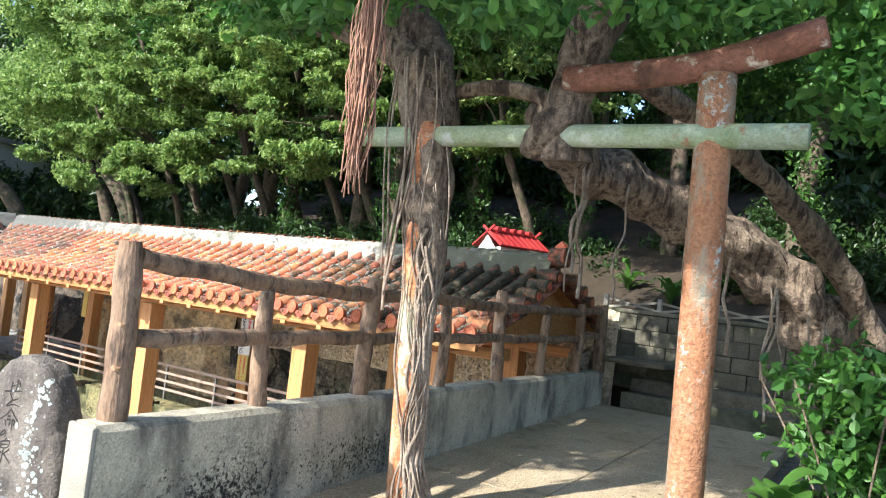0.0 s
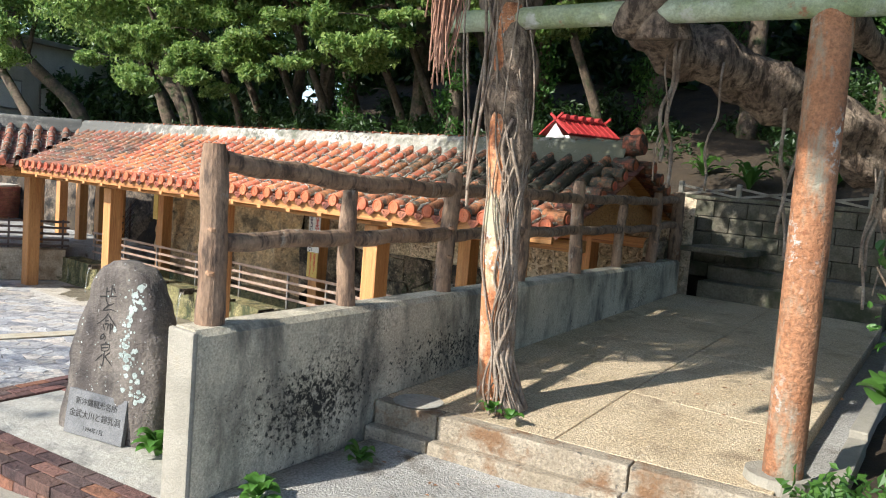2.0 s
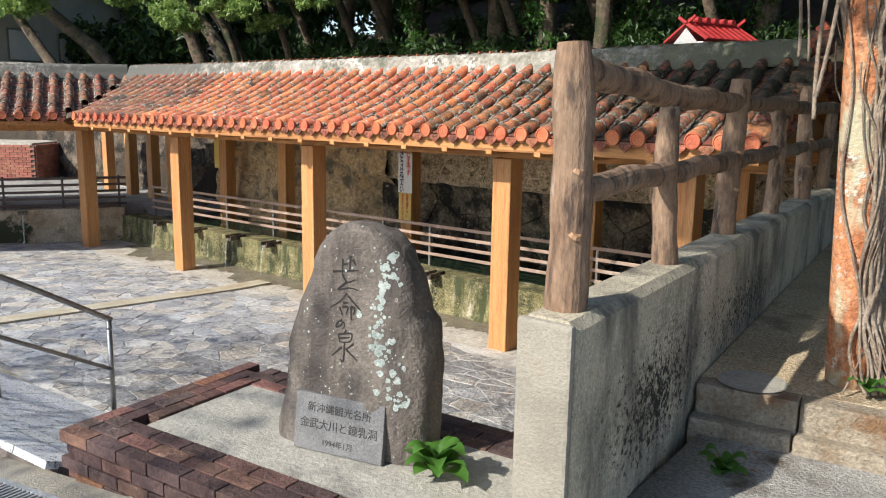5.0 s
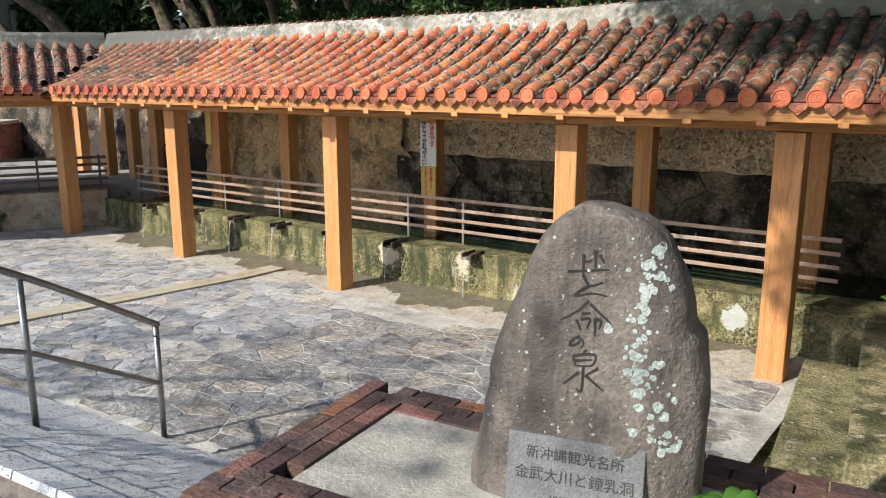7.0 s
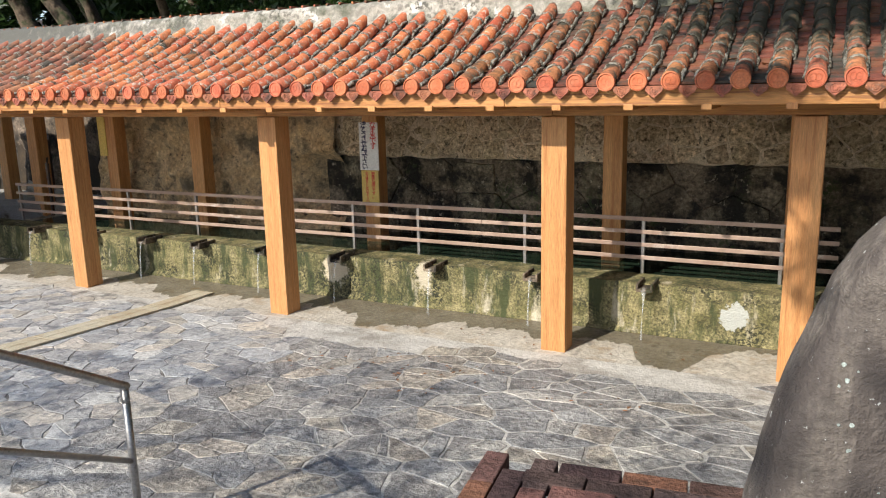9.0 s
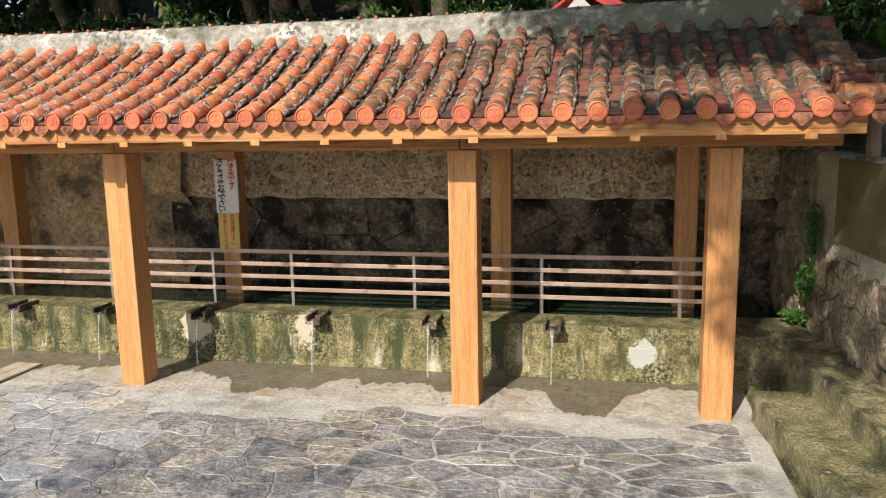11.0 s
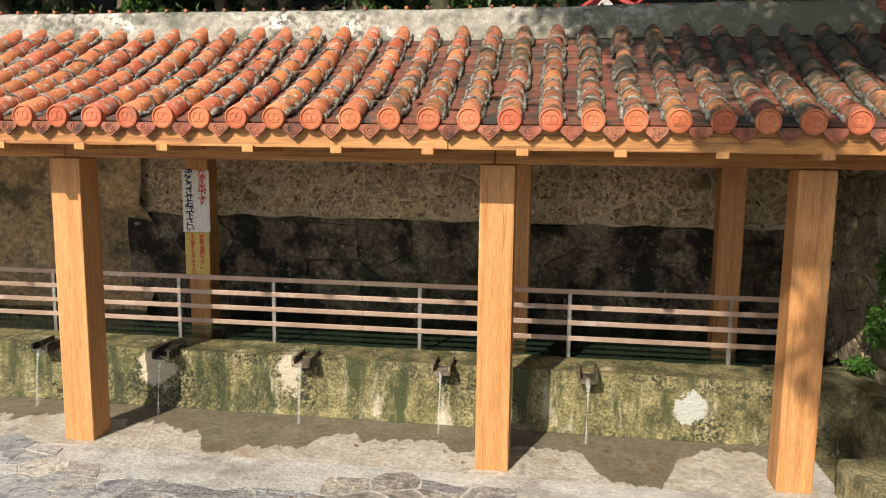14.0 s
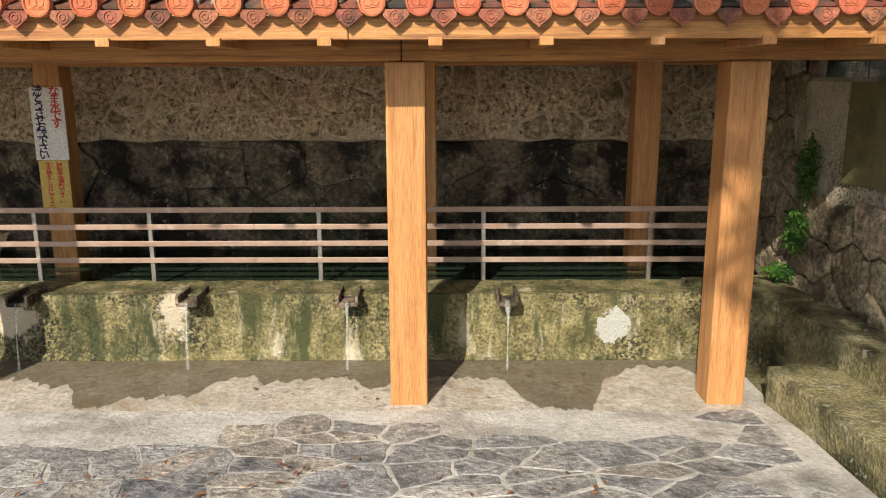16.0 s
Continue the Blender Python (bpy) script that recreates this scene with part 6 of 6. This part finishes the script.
for k in range(6):
    a = k * 1.05
    part("stem", tube(smooth_path([(-0.4, 4.35, 0.2), (-0.45 + 0.15 * math.cos(a), 4.3 + 0.15 * math.sin(a), 0.7), (-0.5 + 0.4 * math.cos(a), 4.25 + 0.3 * math.sin(a), 1.15 + 0.03 * k)], 4), 0.005, 5), BARK, bush)
leaf_cloud("leaves", [(-0.5, 4.2, 1.25, 0.42, 0.4, 0.26), (-0.2, 4.4, 0.85, 0.5, 0.4, 0.4), (-0.1, 4.2, 1.35, 0.5, 0.3, 0.3), (-0.45, 4.3, 0.95, 0.45, 0.3, 0.3), (0.2, 4.4, 0.6, 0.6, 0.4, 0.4)], 3600, 0.068, LEAF_FRESH, bush, "small fresh green leaves", 61, aspect=0.66, near=True)
rosette("broadleaf_plant", (-0.72, 4.0, 0.62), 9, 0.34, 0.17, "broad glossy dark green leaves at the terrace edge", "plant", 31, LEAF, 0.7)
rosette("broadleaf_plant", (-0.4, 3.9, 0.45), 9, 0.32, 0.16, "broad glossy dark green leaves at the terrace edge", "plant", 32, LEAF, 0.7)
verge = [(-0.75 + 0.3 * k % 1.7, 3.6 + 0.5 * k, 0.28, 0.35, 0.35, 0.10) for k in range(9)]
solo(leaf_cloud("ground_cover", verge, 2600, 0.07, LEAF, seed=62), "low creeping plants on the earth verge", "plants", kind="stuff")
solo(leaf_cloud("wall_weeds", [(-3.98, 8.12, 0.05, 0.07, 0.14, 0.30), (-4.0, 8.2, -0.42, 0.09, 0.16, 0.24), (-4.05, 8.3, -0.78, 0.14, 0.15, 0.08)], 1000, 0.055, LEAF_FRESH, seed=63), "green weeds growing on the damp stone wall", "plants", kind="stuff")
solo(leaf_cloud("fallen_leaves", [(-2.4, 3.1, -0.03, 1.2, 0.35, 0.012), (-1.6, 5, 0.245, 0.5, 1.2, 0.01), (-7.5, 5.8, -1.285, 2.5, 0.8, 0.01), (-7.2, 7.2, -1.346, 2.2, 0.3, 0.004)], 110, 0.045, LEAF_DRY, seed=64, flat=True), "scattered dry brown leaves", "leaves", kind="stuff")

solo(leaf_cloud("roof_litter", [(-4.35 - 0.247 * k + 0.1235, 6.85 + 0.12 * (k % 3), 1.185 + 0.045 * (k % 3), 0.05, 0.22, 0.012) for k in range(4, 18)], 900, 0.035, LEAF_DRY, seed=66, flat=True), "brown leaf litter caught between roof tiles", "leaves", kind="stuff")
patch = bmesh.new()
bmesh.ops.create_circle(patch, cap_ends=True, segments=24, radius=0.15, matrix=Matrix.Translation((-3.06, 3.50, slab_z(3.55) + 0.006)))
part("cement_patch", patch, FILL, terrace, "round pale cement patch")

# ---- red shrine on the slope ----
shrine = thing("hillside_shrine", (-5.95, 10.4, 1.5), "small red-roofed wooden shrine on the forest slope", "shrine")
SM = Matrix.Translation((-6.11, 9.94, 2.0)) @ Matrix.Rotation(radians(66.5), 4, "Z") @ Matrix.Scale(0.55, 4)
part("body", box((0.75, 0, -0.15), (1.2, 0.7, 1.2), SM, 0.01), WHITE, shrine, "white walls")
for sgn in (-1, 1):
    m = SM @ Matrix.Translation((0.75, sgn * 0.33, 0.66)) @ Matrix.Rotation(-sgn * radians(30), 4, "X")
    part("roof_slope", box((0, 0, 0), (1.7, 0.80, 0.05), m, 0.008), RED_PAINT, shrine, "bright red roof boards")
    for k in range(9):
        part("roof_batten", box((-0.8 + 0.2 * k, 0, 0.035), (0.03, 0.80, 0.025), m), RED_PAINT, shrine)
    for x in (-0.05, 1.55):
        mm = SM @ Matrix.Translation((x, 0, 0.86)) @ Matrix.Rotation(sgn * radians(30), 4, "X")
        part("crossed_finial", box((0, 0, 0.0), (0.05, 0.6, 0.07), mm, 0.005), RED_PAINT, shrine)
part("ridge_beam", box((0.75, 0, 0.88), (1.75, 0.12, 0.07), SM, 0.01), RED_PAINT, shrine)
for k in range(5):
    part("ridge_log", tube([SM @ Vector((0.2 + 0.27 * k, -0.16, 0.94)), SM @ Vector((0.2 + 0.27 * k, 0.16, 0.94))], 0.04, 10), RED_PAINT, shrine)
bm = bmesh.new()
g = [bm.verts.new(SM @ Vector((-0.06, y, z))) for y, z in ((-0.42, 0.38), (0.42, 0.38), (0, 0.76))]
bm.faces.new(g)
bmesh.ops.solidify(bm, geom=bm.faces[:], thickness=0.03)
part("gable_panel", bm, WHITE, shrine, "white gable panel")

# ---- low lattice fence over the block wall ----
low = thing("low_fence", (-2.4, 10.05, 1.54), "low weathered concrete lattice fence", "fence")
for k in range(6):
    x = -4.2 + 0.75 * k
    part("fence_post", box((x, 10.05, 1.62), (0.06, 0.06, 0.18), bevel=0.006), CONC_PALE, low)
    for sgn in (-1, 1):
        m = Matrix.Translation((x + 0.375, 10.05, 1.60)) @ Matrix.Rotation(sgn * 0.16, 4, "Y")
        part("lattice_bar", box((0, 0, 0), (0.70, 0.03, 0.03), m, 0.004), CONC_PALE, low)

# ---- beyond the side pavilion ----
bp = thing("brick_flower_bed", (-23, 9.3, -0.65), "raised red brick flower bed with pale rim", "flower bed")
BM_ = Matrix.Translation((-23.0, 9.05, -0.66)) @ Matrix.Rotation(radians(220.5), 4, "Z")
part("bed_core", box((0.96, -0.96, 0.44), (1.9, 1.9, 0.88), BM_), BRICK_JOINT, bp)
part("bed_soil", box((0.96, -0.96, 0.90), (1.75, 1.75, 0.08), BM_, 0.02), APRON, bp, "pale gravel topping")
bk = shared("brick", box((0, 0, 0), (0.2, 0.05, 0.055)), mat("red_brick", (0.30, 0.11, 0.075), (0.38, 0.16, 0.11), 4, 0.85, 0.3, 60, rnd=0.2))
for r in range(14):
    for k in range(9):
        o = link_mesh("brick", bk, bp)
        o.matrix_basis = BM_ @ Matrix.Translation((0.10 + 0.212 * k + (0.1 if r % 2 and k < 8 else 0), -0.008, 0.03 + 0.064 * r))
        o = link_mesh("brick", bk, bp)
        o.matrix_basis = BM_ @ Matrix.Translation((-0.008, -0.14 - 0.212 * k + (0.1 if r % 2 and k else 0), 0.03 + 0.064 * r)) @ Matrix.Rotation(math.pi / 2, 4, "Z")
st = thing("far_steps", (-24.8, 8.0, -0.66), "pale concrete steps beside the flower bed", "steps")
for k in range(5):
    part("step", box((2.5, 0.5 - 0.3 * k, 0.08 * (k + 1)), (1.1, 0.3, 0.16 * (k + 1)), BM_, 0.01), CONC_PALE, st)
part("stair_rail", tube(smooth_path([BM_ @ Vector((1.95, 0.7, 0.0)), BM_ @ Vector((1.95, 0.7, 0.7)), BM_ @ Vector((1.95, -0.8, 1.5))], 5), 0.02, 8), STEEL, st)
house = thing("house", (-37, 15, 1.0), "pale rendered house with flat roof behind the trees", "house")
HM = Matrix.Translation((-37, 14.5, 0)) @ Matrix.Rotation(radians(20), 4, "Z")
part("wall", box((0, 0, 2.8), (6, 7, 5.6), HM, 0.02), HOUSE, house, "off-white rendered wall")
part("roof", box((0, 0, 5.7), (6.5, 7.5, 0.2), HM, 0.02), CONC_PALE, house)
for y in (-2.2, 0.2):
    w = part("window", box((3.01, y, 3.4), (0.06, 1.5, 1.2), HM, 0.01), STEEL, house, "aluminium framed window")
    part("pane", box((3.045, y, 3.4), (0.02, 1.36, 1.06), HM), WHITE, w)

# ---- flagstones near the camera ----
for vs, fs in flags_near:
    raw("flagstone", vs, fs, FLAG, court)
